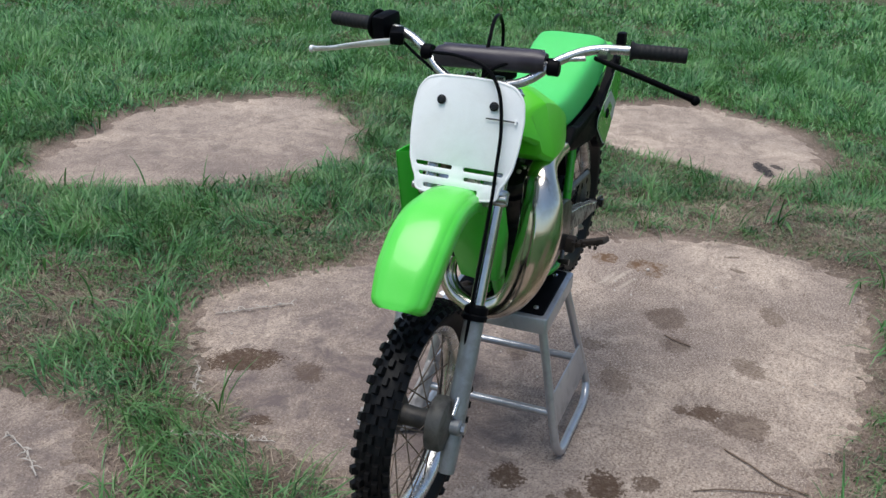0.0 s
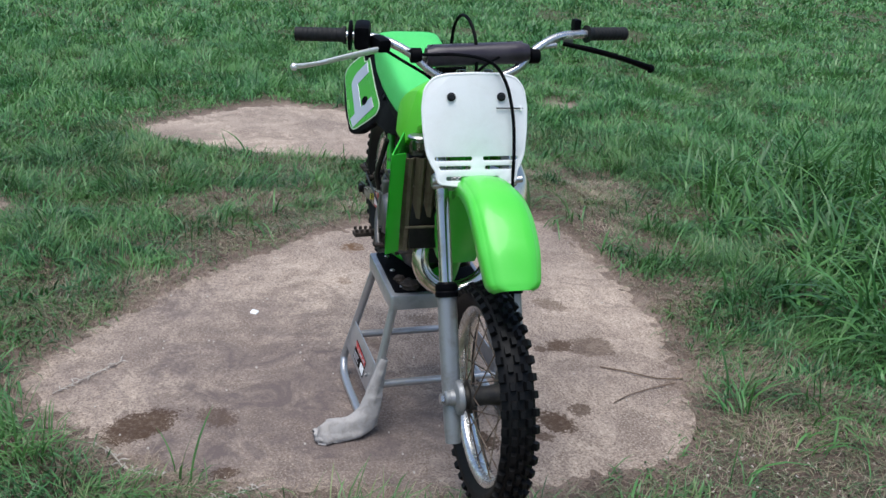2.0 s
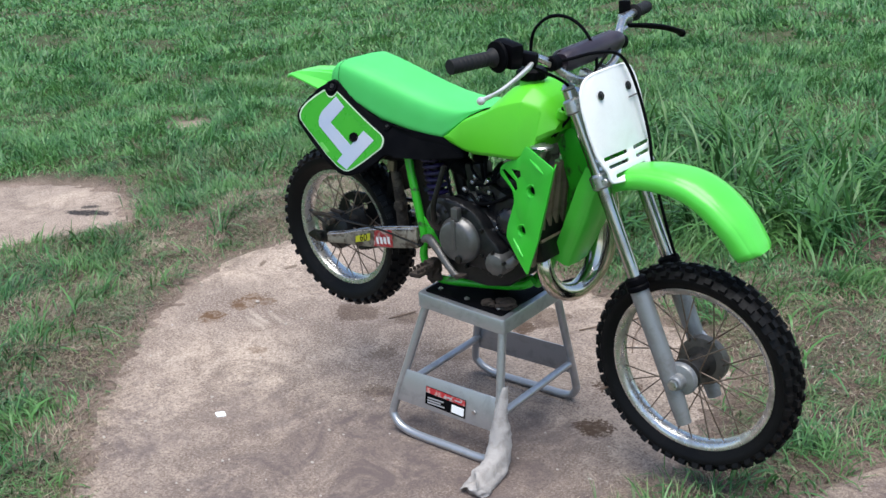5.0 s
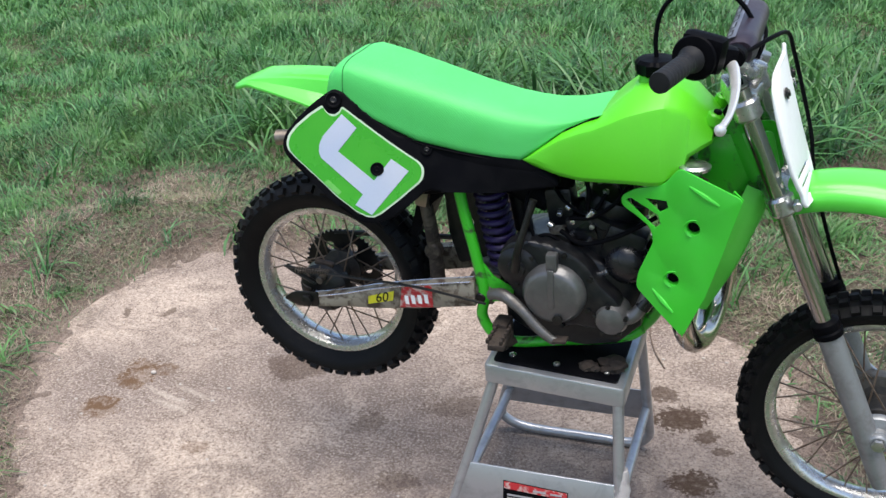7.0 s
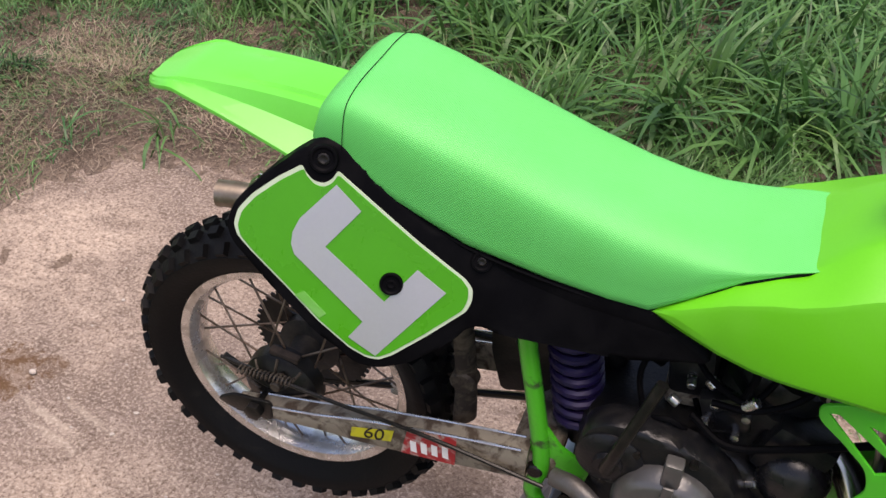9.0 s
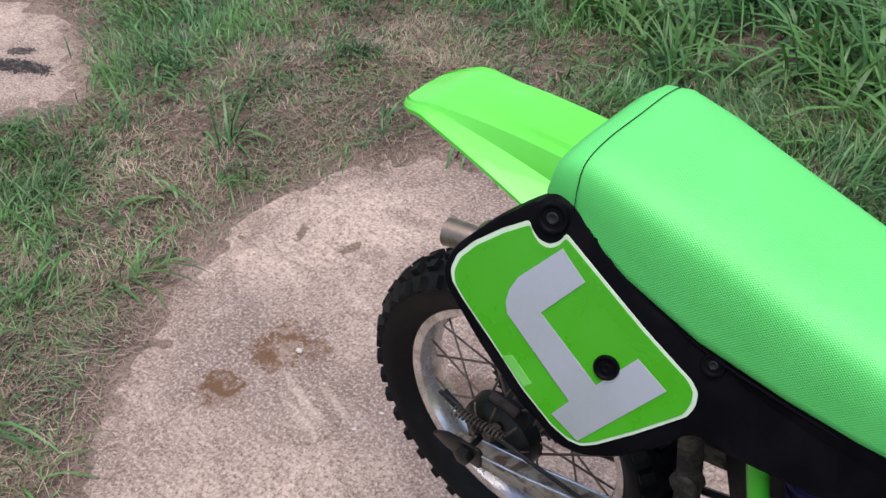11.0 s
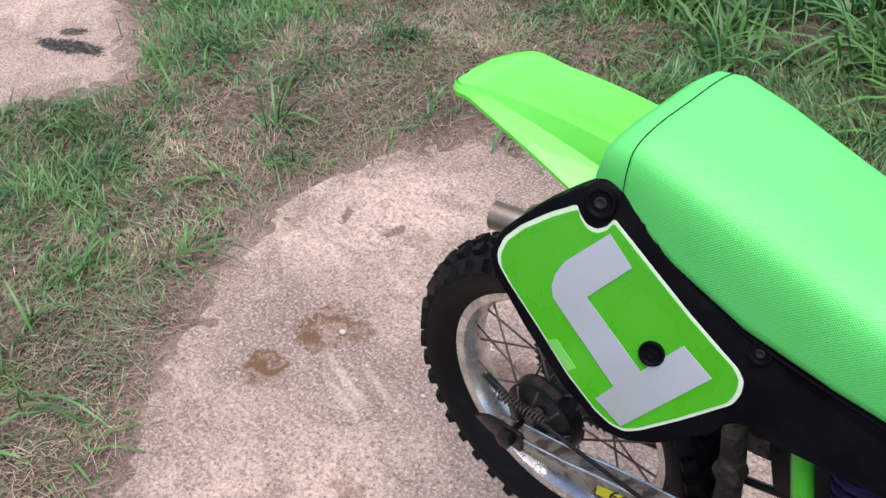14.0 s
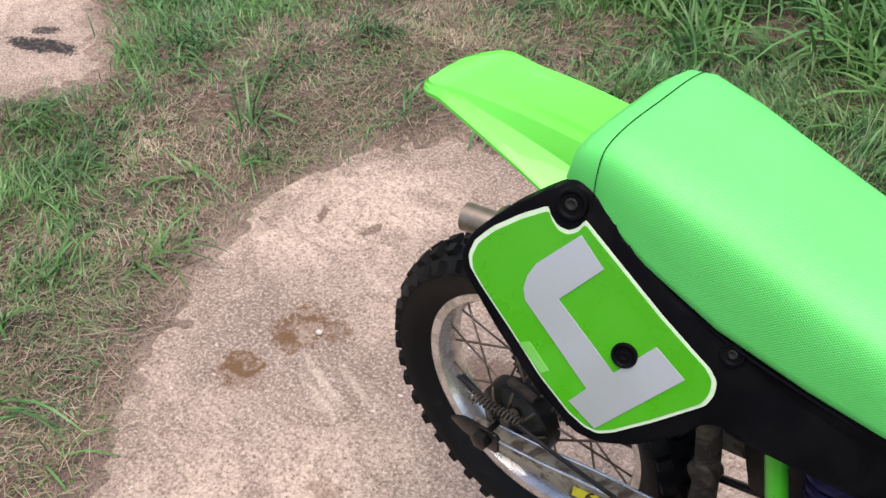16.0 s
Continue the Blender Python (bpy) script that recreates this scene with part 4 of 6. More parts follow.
def build_wheel(name, at, radius, width, rim_r, rim_w, rows, count, hub_r, label, knob=0.0125):
    """Hub, rim, tyre with blocks, and spokes, round an axle along y."""
    hub = part(name, lathe([(0.018, -0.062), (0.030, -0.060), (0.030, -0.052), (hub_r, -0.050), (hub_r, -0.042), (0.026, -0.036), (0.024, 0.0), (0.028, 0.030),
                            (hub_r * 1.05, 0.036), (hub_r * 1.05, 0.056), (0.030, 0.060), (0.018, 0.064)], 28), HUB, bike, label, loc=at)
    hw, rw = width / 2, rim_w / 2
    prof = [(rim_r - 0.004, -rw), (rim_r, -rw), (rim_r, -rw + 0.003), (rim_r - 0.010, -rw + 0.005), (rim_r - 0.016, -rw * 0.45), (rim_r - 0.018, 0), (rim_r - 0.016, rw * 0.45),
            (rim_r - 0.010, rw - 0.005), (rim_r, rw - 0.003), (rim_r, rw), (rim_r - 0.004, rw), (rim_r - 0.015, rw - 0.003), (rim_r - 0.022, rw * 0.5), (rim_r - 0.024, 0),
            (rim_r - 0.022, -rw * 0.5), (rim_r - 0.015, -rw + 0.003)]
    part("rim", lathe(prof, 64, closed=True), RIM, hub, "scuffed bare aluminium rim")
    tread = radius - knob + 0.0015
    h = tread - rim_r
    at_y = lambda f: rim_r + h * (1 - 0.40 * abs(f) ** 2.4)
    cuts = [-0.98] + [e for lo, hi in rows for e in (lo, hi)] + [0.98]
    prof = [(rim_r - 0.008, 0), (rim_r - 0.006, -rw + 0.002), (rim_r + 0.004, -rw - 0.003), (rim_r + h * 0.28, -hw * 0.88), (rim_r + h * 0.48, -hw * 0.97)]
    first = len(prof)
    prof += [(at_y(f), f * hw) for f in cuts]
    prof += [(rim_r + h * 0.48, hw * 0.97), (rim_r + h * 0.28, hw * 0.88), (rim_r + 0.004, rw + 0.003), (rim_r - 0.006, rw - 0.002)]
    seg = 2 * count
    bm = lathe(prof, seg, closed=True)
    bm.faces.ensure_lookup_table()
    blocks = []
    strips = {}
    for f in bm.faces:
        c = f.calc_center_median()
        rr = math.hypot(c.x, c.z)
        if rr < rim_r + h * 0.5:
            continue
        k = int((math.atan2(c.z, c.x) % (2 * math.pi)) / (2 * math.pi) * seg)
        for row, (lo, hi) in enumerate(rows):
            if lo * hw < c.y < hi * hw and k % 2 == (row + len(rows) // 2) % 2:
                blocks.append(f)
    for f in bmesh.ops.extrude_discrete_faces(bm, faces=blocks)["faces"]:
        c = f.calc_center_median()
        out = f.normal.copy()
        if out.dot(Vector((c.x, c.y * 0.5, c.z))) < 0:
            out = -out
        wob = knob * (1 + 0.10 * math.sin(c.x * 310 + c.z * 170))
        for v in f.verts:
            v.co = c + (v.co - c) * 0.84 + out * wob
    part("tyre", bm, RUBBER, hub, "black knobbly off-road tyre", sharp=30)
    # spokes in crossed pairs
    bms = {}
    for side in (-1, 1):
        for lean in (-1, 1):
            inner = Vector((hub_r * 0.92 * math.cos(lean * 0.75), side * 0.046, hub_r * 0.92 * math.sin(lean * 0.75)))
            outer = Vector((rim_r - 0.020, side * 0.004, 0))
            b = rod(inner, outer, 0.0019, 6, 0.0004)
            me = bpy.data.meshes.new("spoke")
            bmesh.ops.recalc_face_normals(b, faces=b.faces[:])
            b.to_mesh(me)
            b.free()
            me.shade_smooth()
            me.materials.append(SPOKE)
            bms[side, lean] = me
    for k in range(28):
        side, lean = (-1 if k % 2 else 1), (-1 if (k // 2) % 2 else 1)
        sp = child("spoke", bms[side, lean], hub)
        sp.rotation_euler = (0, 2 * math.pi * k / 28, 0)
    return hub


STRIPS = [(-0.96, -0.66), (-0.53, -0.22), (-0.15, 0.15), (0.22, 0.53), (0.66, 0.96)]
front = build_wheel("front_wheel", (0.652, -0.008, 0.368), 0.285, 0.082, 0.227, 0.046, STRIPS, 42, 0.042, "spoked front wheel")
rear = build_wheel("rear_wheel", (-0.594, 0, 0.537), 0.272, 0.108, 0.197, 0.058, STRIPS, 40, 0.050, "spoked rear wheel", 0.0095)
part("hub_cap", lathe([(0.016, -0.098), (0.020, -0.096), (0.022, -0.085), (0.040, -0.080), (0.044, -0.074), (0.044, -0.066), (0.030, -0.060)], 28), FORK, front, "grey hub flange")
part("brake_drum", lathe([(0.020, 0.085), (0.034, 0.080), (0.060, 0.074), (0.066, 0.066), (0.066, 0.040), (0.050, 0.036)], 32), DRUM, front, "dusty grey brake drum")
part("brake_drum", lathe([(0.018, -0.078), (0.030, -0.076), (0.052, -0.068), (0.062, -0.060), (0.064, -0.036), (0.050, -0.030)], 32), DARK, rear, "oily black rear brake drum")
for k in range(9):
    a = 2 * math.pi * k / 9 + 0.2
    part("drum_rib", tube([(0.026 * math.cos(a), -0.0785, 0.026 * math.sin(a)), (0.046 * math.cos(a), -0.0715, 0.046 * math.sin(a)), (0.060 * math.cos(a), -0.0620, 0.060 * math.sin(a))], 0.0024, 6, 3), GRIMY, rear)
part("brake_cam", rod((0.012, -0.074, 0.040), (0.012, -0.100, 0.040), 0.009), GRIMY, rear, "grimy brake cam boss")
part("dirt_crust", block((0.050, 0.014, 0.012), (0.006, -0.052, 0.063), (0, 8, 0), 0.005), MUD, rear, "caked brown dirt")


def build_sprocket():
    holes = [circle(0.064 * math.cos(a), 0.064 * math.sin(a), 0.012, 10) for a in (k * math.pi / 3 for k in range(6))]
    teeth = []
    for k in range(48):
        a = 2 * math.pi * k / 48
        for da, r in ((-0.04, 0.098), (-0.012, 0.104), (0.012, 0.104), (0.04, 0.098)):
            teeth.append((r * math.cos(a + da), r * math.sin(a + da)))
    part("sprocket", sheet(teeth, 0.004, lambda u, v, d: (u, 0.052 + d, v), holes), DARK, rear, "dark steel sprocket with round holes")


build_sprocket()

# fork, leaning back with the steering head
FX = lambda z: 0.430 + (0.862 - z) * 0.404
FY = -0.008
for s in (-1, 1):
    y = FY + s * 0.085
    at = lambda z, dx=0.0: (FX(z) + dx, y, z)
    part("fork_tube", rod(at(1.085), at(0.60), 0.0175, 20), DULL, bike, "chromed upper fork tube")
    leg = part("fork_leg", tube([at(0.600), at(0.50), at(0.40), at(0.30, -0.004), at(0.252, -0.006)], [0.0245, 0.0245, 0.024, 0.022, 0.019], 20, 4), FORK, bike, "grey painted lower fork leg")
    part("dust_seal", aligned(lathe([(0.020, 0), (0.029, 0.003), (0.030, 0.014), (0.027, 0.018), (0.029, 0.022), (0.028, 0.034), (0.019, 0.040)], 20, "z"), at(0.590), at(0.66)), BLACK, leg, "black rubber dust seal")
    part("axle_clamp", rod((0.652, y - s * 0.012, 0.368), (0.652, y + s * 0.024, 0.368), 0.019, 16), FORK, leg)
    part("axle_nut", lathe([(0.006, 0), (0.013, 0.001), (0.013, 0.010), (0.006, 0.012)], 6, "y", (0.652, y + s * 0.024 - (0.012 if s < 0 else 0), 0.368)), ALU, leg)
    part("fork_cap", aligned(lathe([(0.018, 0), (0.019, 0.004), (0.013, 0.010), (0.011, 0.016)], 12, "z"), at(1.085), at(1.15)), ALU, bike, "aluminium fork cap")
    for z in (1.045, 0.862):
        part("clamp_ring", rod(at(z + 0.018), at(z - 0.018), 0.0265, 18), ALU, bike, "cast aluminium fork clamp")
part("axle", rod((0.652, FY - 0.085, 0.368), (0.652, FY + 0.085, 0.368), 0.008), ALU, bike)
for z, dx in ((1.045, -0.03), (0.862, -0.03)):
    outline = rounded([(FX(z) - 0.024, FY - 0.085), (FX(z) + 0.020, FY - 0.085), (FX(z) + 0.012, FY), (FX(z) + 0.020, FY + 0.085), (FX(z) - 0.024, FY + 0.085), (FX(z) - 0.062, FY)], 0.02)
    part("triple_clamp", sheet(outline, 0.028, lambda u, v, d: (u, v, z - 0.014 + d + (FX(z) - u) * 0.4), round_edge=0.004), ALU, bike, "aluminium triple clamp")
part("steering_head", rod((FX(1.03) - 0.045, FY, 1.015), (FX(0.88) - 0.045, FY, 0.875), 0.028, 18), FRAME, bike, "green steering head")
part("front_axle_brake_arm", rod((0.66, FY + 0.088, 0.40), (0.60, FY + 0.088, 0.45), 0.006), ALU, bike)


# handlebar
def build_bars():
    pts = [(0.256, -0.435, 1.198), (0.284, -0.32, 1.200), (0.301, -0.235, 1.194), (0.328, -0.165, 1.165), (0.352, -0.115, 1.125), (0.360, -0.070, 1.105), (0.360, 0.0, 1.103)]
    full = pts + [(x, -y, z + 0.010) for x, y, z in pts[-2::-1]]
    bar = part("handlebar", tube(full, 0.011, 14, 6), ALU, bike, "bare aluminium handlebar")
    for y in (-0.035, 0.035):
        part("bar_clamp", block((0.044, 0.026, 0.050), (0.356, y, 1.098), (0, 22, 0), 0.006), ALU, bar, "cast bar clamp")
    part("crossbar", rod((0.338, -0.150, 1.158), (0.338, 0.150, 1.166), 0.008), ALU, bar)
    for s in (-1, 1):
        part("crossbar_clamp", rod((0.338, s * 0.140 + 0.004, 1.160), (0.336, s * 0.168 + 0.004, 1.160), 0.019, 16, 0.003), BLACK, bar, "black crossbar clamp")
    loops = []
    for k in range(13):
        y = -0.125 + 0.265 * k / 12
        e = 1.0 if 0 < k < 12 else 0.75
        loops.append([(0.340 + e * 0.030 * math.cos(a) * (abs(math.cos(a)) ** -0.25 if abs(math.cos(a)) > 0.05 else 1), y, 1.164 + 0.012 * (y / 0.13) * 0.5 + e * 0.027 * math.sin(a)) for a in (2 * math.pi * j / 18 for j in range(18))])
    bm = bmesh.new()
    rings(bm, loops)
    pad = part("crossbar_pad", bm, PADMAT, bar, "dark maroon vinyl crossbar pad with white print", sharp=50)
    # pale printed band round the rear of the pad, with dark outlined strokes
    def wrap(y0, y1, a0, a1, rise, mat, nm):
        b = bmesh.new()
        rings(b, [[(0.340 + (0.0305 + rise) * math.cos(a) * (abs(math.cos(a)) ** -0.25 if abs(math.cos(a)) > 0.05 else 1), yy, 1.164 + 0.012 * (yy / 0.13) * 0.5 + (0.0275 + rise) * math.sin(a)) for a in (a0 + (a1 - a0) * q / 5 for q in range(6))] for yy in (y0, (y0 + y1) / 2, y1)], closed=False)
        bmesh.ops.solidify(b, geom=b.faces[:], thickness=0.0006)
        part(nm, b, mat, pad)
    wrap(-0.118, 0.130, 1.75, 3.0, 0.0004, SILVER, "printed_band")
    for k in range(5):
        y = -0.108 + 0.047 * k
        wrap(y, y + 0.005, 1.95, 2.85, 0.0012, PADMAT, "print_bar")
        wrap(y + 0.007, y + 0.034, 1.95, 2.05, 0.0012, PADMAT, "print_bar")
        wrap(y + 0.007, y + 0.034, 2.36, 2.46, 0.0012, PADMAT, "print_bar")
        if k % 2:
            wrap(y + 0.030, y + 0.035, 2.48, 2.85, 0.0012, PADMAT, "print_bar")
        else:
            wrap(y + 0.030, y + 0.035, 2.07, 2.34, 0.0012, PADMAT, "print_bar")
    for s in (-1, 1):
        dz = 0.010 if s > 0 else 0.0
        a, b = Vector((0.255, s * 0.440, 1.198 + dz)), Vector((0.285, s * 0.315, 1.200 + dz))
        prof = [(0.008, 0), (0.017, 0.001), (0.018, 0.006)]
        for k in range(9):
            prof += [(0.0165, 0.010 + k * 0.012), (0.0175, 0.014 + k * 0.012), (0.0175, 0.020 + k * 0.012)]
        prof += [(0.022, 0.122), (0.023, 0.126), (0.012, 0.128)]
        part("grip", aligned(lathe(prof, 20, "z"), a, b), GRIP, bar, "black rubber grip")
    # throttle side
    part("throttle_guard", aligned(lathe([(0.016, 0), (0.036, 0.002), (0.038, 0.006), (0.036, 0.010), (0.018, 0.012)], 24, "z"), (0.286, -0.312, 1.200), (0.301, -0.25, 1.199)), BLACK, bar, "black throttle flange")
    part("throttle_housing", block((0.074, 0.040, 0.062), (0.298, -0.278, 1.203), (0, 10, -13), 0.014), BLACK, bar, "black throttle housing")
    part("brake_perch", block((0.052, 0.036, 0.034), (0.322, -0.238, 1.186), (0, 10, 20), 0.009), BLACK, bar)
    part("brake_lever", tube([(0.328, -0.218, 1.178), (0.347, -0.27, 1.170), (0.358, -0.34, 1.156), (0.358, -0.40, 1.142), (0.351, -0.448, 1.134)], [0.009, 0.011, 0.009, 0.0075, 0.009], 10, 5, flat=0.6), POLISH, bar, "polished alloy brake lever with ball end")
    part("lever_ball", lathe([(0.003, -0.009), (0.0085, -0.005), (0.0095, 0), (0.0085, 0.005), (0.003, 0.009)], 12, "y", (0.350, -0.452, 1.133)), POLISH, bar)
    # clutch side
    part("clutch_perch", block((0.036, 0.030, 0.032), (0.290, 0.262, 1.198), (0, 10, -10), 0.008), ALU, bar, "alloy clutch perch")
    part("kill_switch", block((0.030, 0.020, 0.050), (0.272, 0.292, 1.222), (0, 0, 0), 0.006), BLACK, bar, "black kill switch")
    part("clutch_lever", tube([(0.310, 0.245, 1.188), (0.335, 0.30, 1.180), (0.350, 0.37, 1.165), (0.352, 0.43, 1.148), (0.346, 0.475, 1.134)], [0.007, 0.009, 0.009, 0.009, 0.011], 10, 5, flat=0.7), BLACK, bar, "black rubber-covered clutch lever")
    part("lever_ball", lathe([(0.003, -0.011), (0.010, -0.006), (0.012, 0), (0.010, 0.006), (0.003, 0.011)], 12, "y", (0.345, 0.482, 1.131)), BLACK, bar)
    part("adjuster", rod((0.316, 0.225, 1.186), (0.325, 0.175, 1.180), 0.006), ALU, bar)


build_bars()


def build_plate():
    """The white front number plate, tilted like the fork."""
    top, bot = Vector((0.392, 1.124)), Vector((0.468, 0.858))
    d = (bot - top).normalized()
    nrm = Vector((-d.y, d.x))

    def place(u, v, w):
        bow = 0.016 * (1 - (u / 0.13) ** 2)
        p = top + d * v + nrm * (w + bow)
        return (p.x, u - 0.013, p.y)
    half = [(0.0, 0.0), (0.07, 0.002), (0.105, 0.010), (0.126, 0.035), (0.133, 0.08), (0.131, 0.14), (0.124, 0.195), (0.112, 0.225), (0.102, 0.240), (0.100, 0.268), (0.05, 0.275), (0.0, 0.276)]
    outline = rounded(half + [(-u, v) for u, v in half[-2:0:-1]], 0.012, 3)
    slots = []
    for s in (-1, 1):
        slots.append(rounded([(s * 0.014, 0.203), (s * 0.108, 0.203), (s * 0.106, 0.213), (s * 0.014, 0.213)][::s], 0.004, 2))
        slots.append(rounded([(s * 0.018, 0.226), (s * 0.098, 0.226), (s * 0.094, 0.235), (s * 0.018, 0.235)][::s], 0.004, 2))
    slots.append(rounded([(-0.080, 0.252), (0.055, 0.252), (0.055, 0.262), (-0.080, 0.262)], 0.004, 2))
    plate = part("front_number_plate", sheet(outline, 0.004, place, slots, 0.0012), WHITE, bike, "blank white plastic front number plate with slots")
    # folded rim round the edge
    ring = [Vector(place(u, v, 0.001)) for u, v in outline]
    part("plate_rim", tube(ring + [ring[0]], 0.004, 8, smooth=False), WHITE, plate)
    for u in (-0.064, 0.064):
        q = Vector(place(u, 0.057, 0.004))
        part("screw", aligned(lathe([(0.011, -0.001), (0.011, 0.002), (0.007, 0.003), (0.006, 0.006), (0.003, 0.006)], 14, "z"), q, q + Vector((nrm.x, 0, nrm.y))), DARK, plate, "dark washer and screw")
    q = [place(u, 0.085, 0.006) for u in (0.050, 0.085, 0.122)]
    part("cable_tie", tube(q, 0.0016, 6), DARK, plate, "thin black cable tie")
    part("tie_end", rod(place(0.118, 0.080, 0.006), place(0.118, 0.092, 0.006), 0.003, 8), WHITE, plate)
    for s in (-1, 1):
        part("plate_strap", rod((FX(0.862) + 0.028, s * 0.088 + FY, 0.868), (FX(0.862) + 0.030, s * 0.118 + FY, 0.872), 0.009, 10), ALU, plate)
    part("brake_cable", tube([(0.312, -0.205, 1.180), (0.350, -0.14, 1.165), (0.392, -0.06, 1.172), (0.412, 0.02, 1.158), (0.424, 0.060, 1.110), (0.445, 0.078, 1.03), (0.468, 0.080, 0.94),
                              (0.480, 0.078, 0.86), (0.520, 0.074, 0.72), (0.575, 0.072, 0.56), (0.60, 0.078, 0.46)], 0.0042, 8, 6), BLACK, bike, "black front brake cable looped over the plate")
    part("clutch_cable", tube([(0.322, 0.185, 1.180), (0.350, 0.10, 1.172), (0.372, 0.03, 1.150), (0.350, -0.02, 1.09), (0.30, -0.035, 1.0), (0.24, -0.05, 0.93)], 0.004, 8, 6), BLACK, bike, "black clutch cable")
    part("throttle_cable", tube([(0.296, -0.262, 1.19), (0.325, -0.19, 1.150), (0.345, -0.10, 1.095), (0.325, -0.055, 1.02), (0.27, -0.06, 0.95)], 0.004, 8, 6), BLACK, bike, "black throttle cable")


build_plate()


def swept(line, half, shape, thick, n=6):
    """A curved moulding: a section of (across, drop) swept down a centre line in the bike's plane, with a half width at each point."""
    path = smooth_path([(x, 0, z) for x, z in line], n)
    ws = [half[min(i // n, len(half) - 1)] + (half[min(i // n + 1, len(half) - 1)] - half[min(i // n, len(half) - 1)]) * (i % n) / n for i in range(len(path))]
    loops, last = [], None
    for i, p in enumerate(path):
        d = (path[min(i + 1, len(path) - 1)] - path[max(i - 1, 0)]).normalized()
        up = Vector((-d.z, 0, d.x))
        if (up.z < 0 and last is None) or (last is not None and up.dot(last) < 0):
            up = -up
        last = up
        loop = [p + Vector((0, f * ws[i], 0)) + up * h for f, h in shape]
        loop += [p + Vector((0, f * (ws[i] - thick * (abs(f) > 0.9)), 0)) + up * (h - thick) for f, h in shape[::-1]]
        loops.append(loop)
    bm = bmesh.new()
    rings(bm, loops)
    return bm


CROWN = [(-1.0, -0.036), (-0.97, -0.018), (-0.92, -0.006), (-0.82, -0.002), (-0.77, 0.001), (-0.70, 0.007), (-0.4, 0.010), (0.0, 0.011), (0.4, 0.010), (0.70, 0.007), (0.77, 0.001), (0.82, -0.002), (0.92, -0.006), (0.97, -0.018), (1.0, -0.036)]
bm = swept([(0.400, 0.842), (0.46, 0.872), (0.54, 0.886), (0.63, 0.880), (0.70, 0.851), (0.765, 0.797), (0.806, 0.742), (0.816, 0.726), (0.820, 0.719)], [0.052, 0.059, 0.066, 0.072, 0.075, 0.074, 0.066, 0.059, 0.046], CROWN, 0.0035)
for v in bm.verts:
    v.co.y += FY
part("front_fender", bm, GREEN, bike, "bright green plastic front fender with raised crown", sharp=60)
bm = swept([(0.412, 0.862), (0.388, 0.800), (0.352, 0.705), (0.296, 0.590)], [0.056, 0.070, 0.074, 0.058], [(-1.0, 0.052), (-0.99, 0.030), (-0.94, 0.010), (-0.8, 0.003), (0.0, 0.0), (0.8, 0.003), (0.94, 0.010), (0.99, 0.030), (1.0, 0.052)], 0.0035)
part("mud_flap", bm, GREEN, bike, "green flap hanging behind the fork", sharp=60)

bm = bmesh.new()
loops = []
for k in range(25):
    t = 1 - (1 - k / 24) ** 1.5
    x = -0.40 - 0.348 * t
    z = 1.038 + 0.014 * math.sin(math.pi * min(1, t * 0.9)) - 0.004 * t - 0.012 * max(0, t - 0.85) / 0.15
    tip = math.sqrt(max(0.0, 1 - (max(0, t - 0.84) / 0.17) ** 2))
    w = (0.106 - 0.044 * t ** 1.1) * (0.45 + 0.55 * tip)
    flat = (0.050 + 0.004 * t) * (0.45 + 0.55 * tip)
    drop = 0.070 * max(0.0, 1 - t / 0.86) ** 0.9 + 0.003
    rise = 0.005 * min(1.0, 3 * max(0, 0.75 - t))
    lip = 0.007 * min(1, (w - flat) / 0.02)
    half = [(w + 0.0005, -drop - 0.006), (w, -drop - 0.002), (w - 0.003, -drop), (w - lip, -drop + 0.001), (w - lip - 0.004, -drop + 0.003), (flat + (w - lip - flat) * 0.22, -drop * 0.58), (flat + (w - lip - flat) * 0.06, -0.004 - drop * 0.16), (flat - 0.003, -0.0005), (flat - 0.008, 0.0),
            (flat - 0.018, 0.0), (flat - 0.022, rise), (flat * 0.25, rise + 0.001)]
    ring = [(-y, h) for y, h in half] + half[::-1]
    under = [(y * 0.97, h - 0.0035) for y, h in ring[::-1]]
    loops.append([(x, y, z + h) for y, h in ring + under])
rings(bm, loops)
part("rear_fender", bm, GREEN, bike, "bright green plastic rear fender with raised spine", sharp=24, loc=(-0.017, 0.002, 0.001))


def section(x, pts):
    """A closed ring in the plane at x from the right half of a section (across, height), bottom centre to top centre."""
    ring = [(x, y, z) for y, z in pts] + [(x, -y, z) for y, z in pts[-2:0:-1]]
    return smooth_path(ring, 3, closed=True)


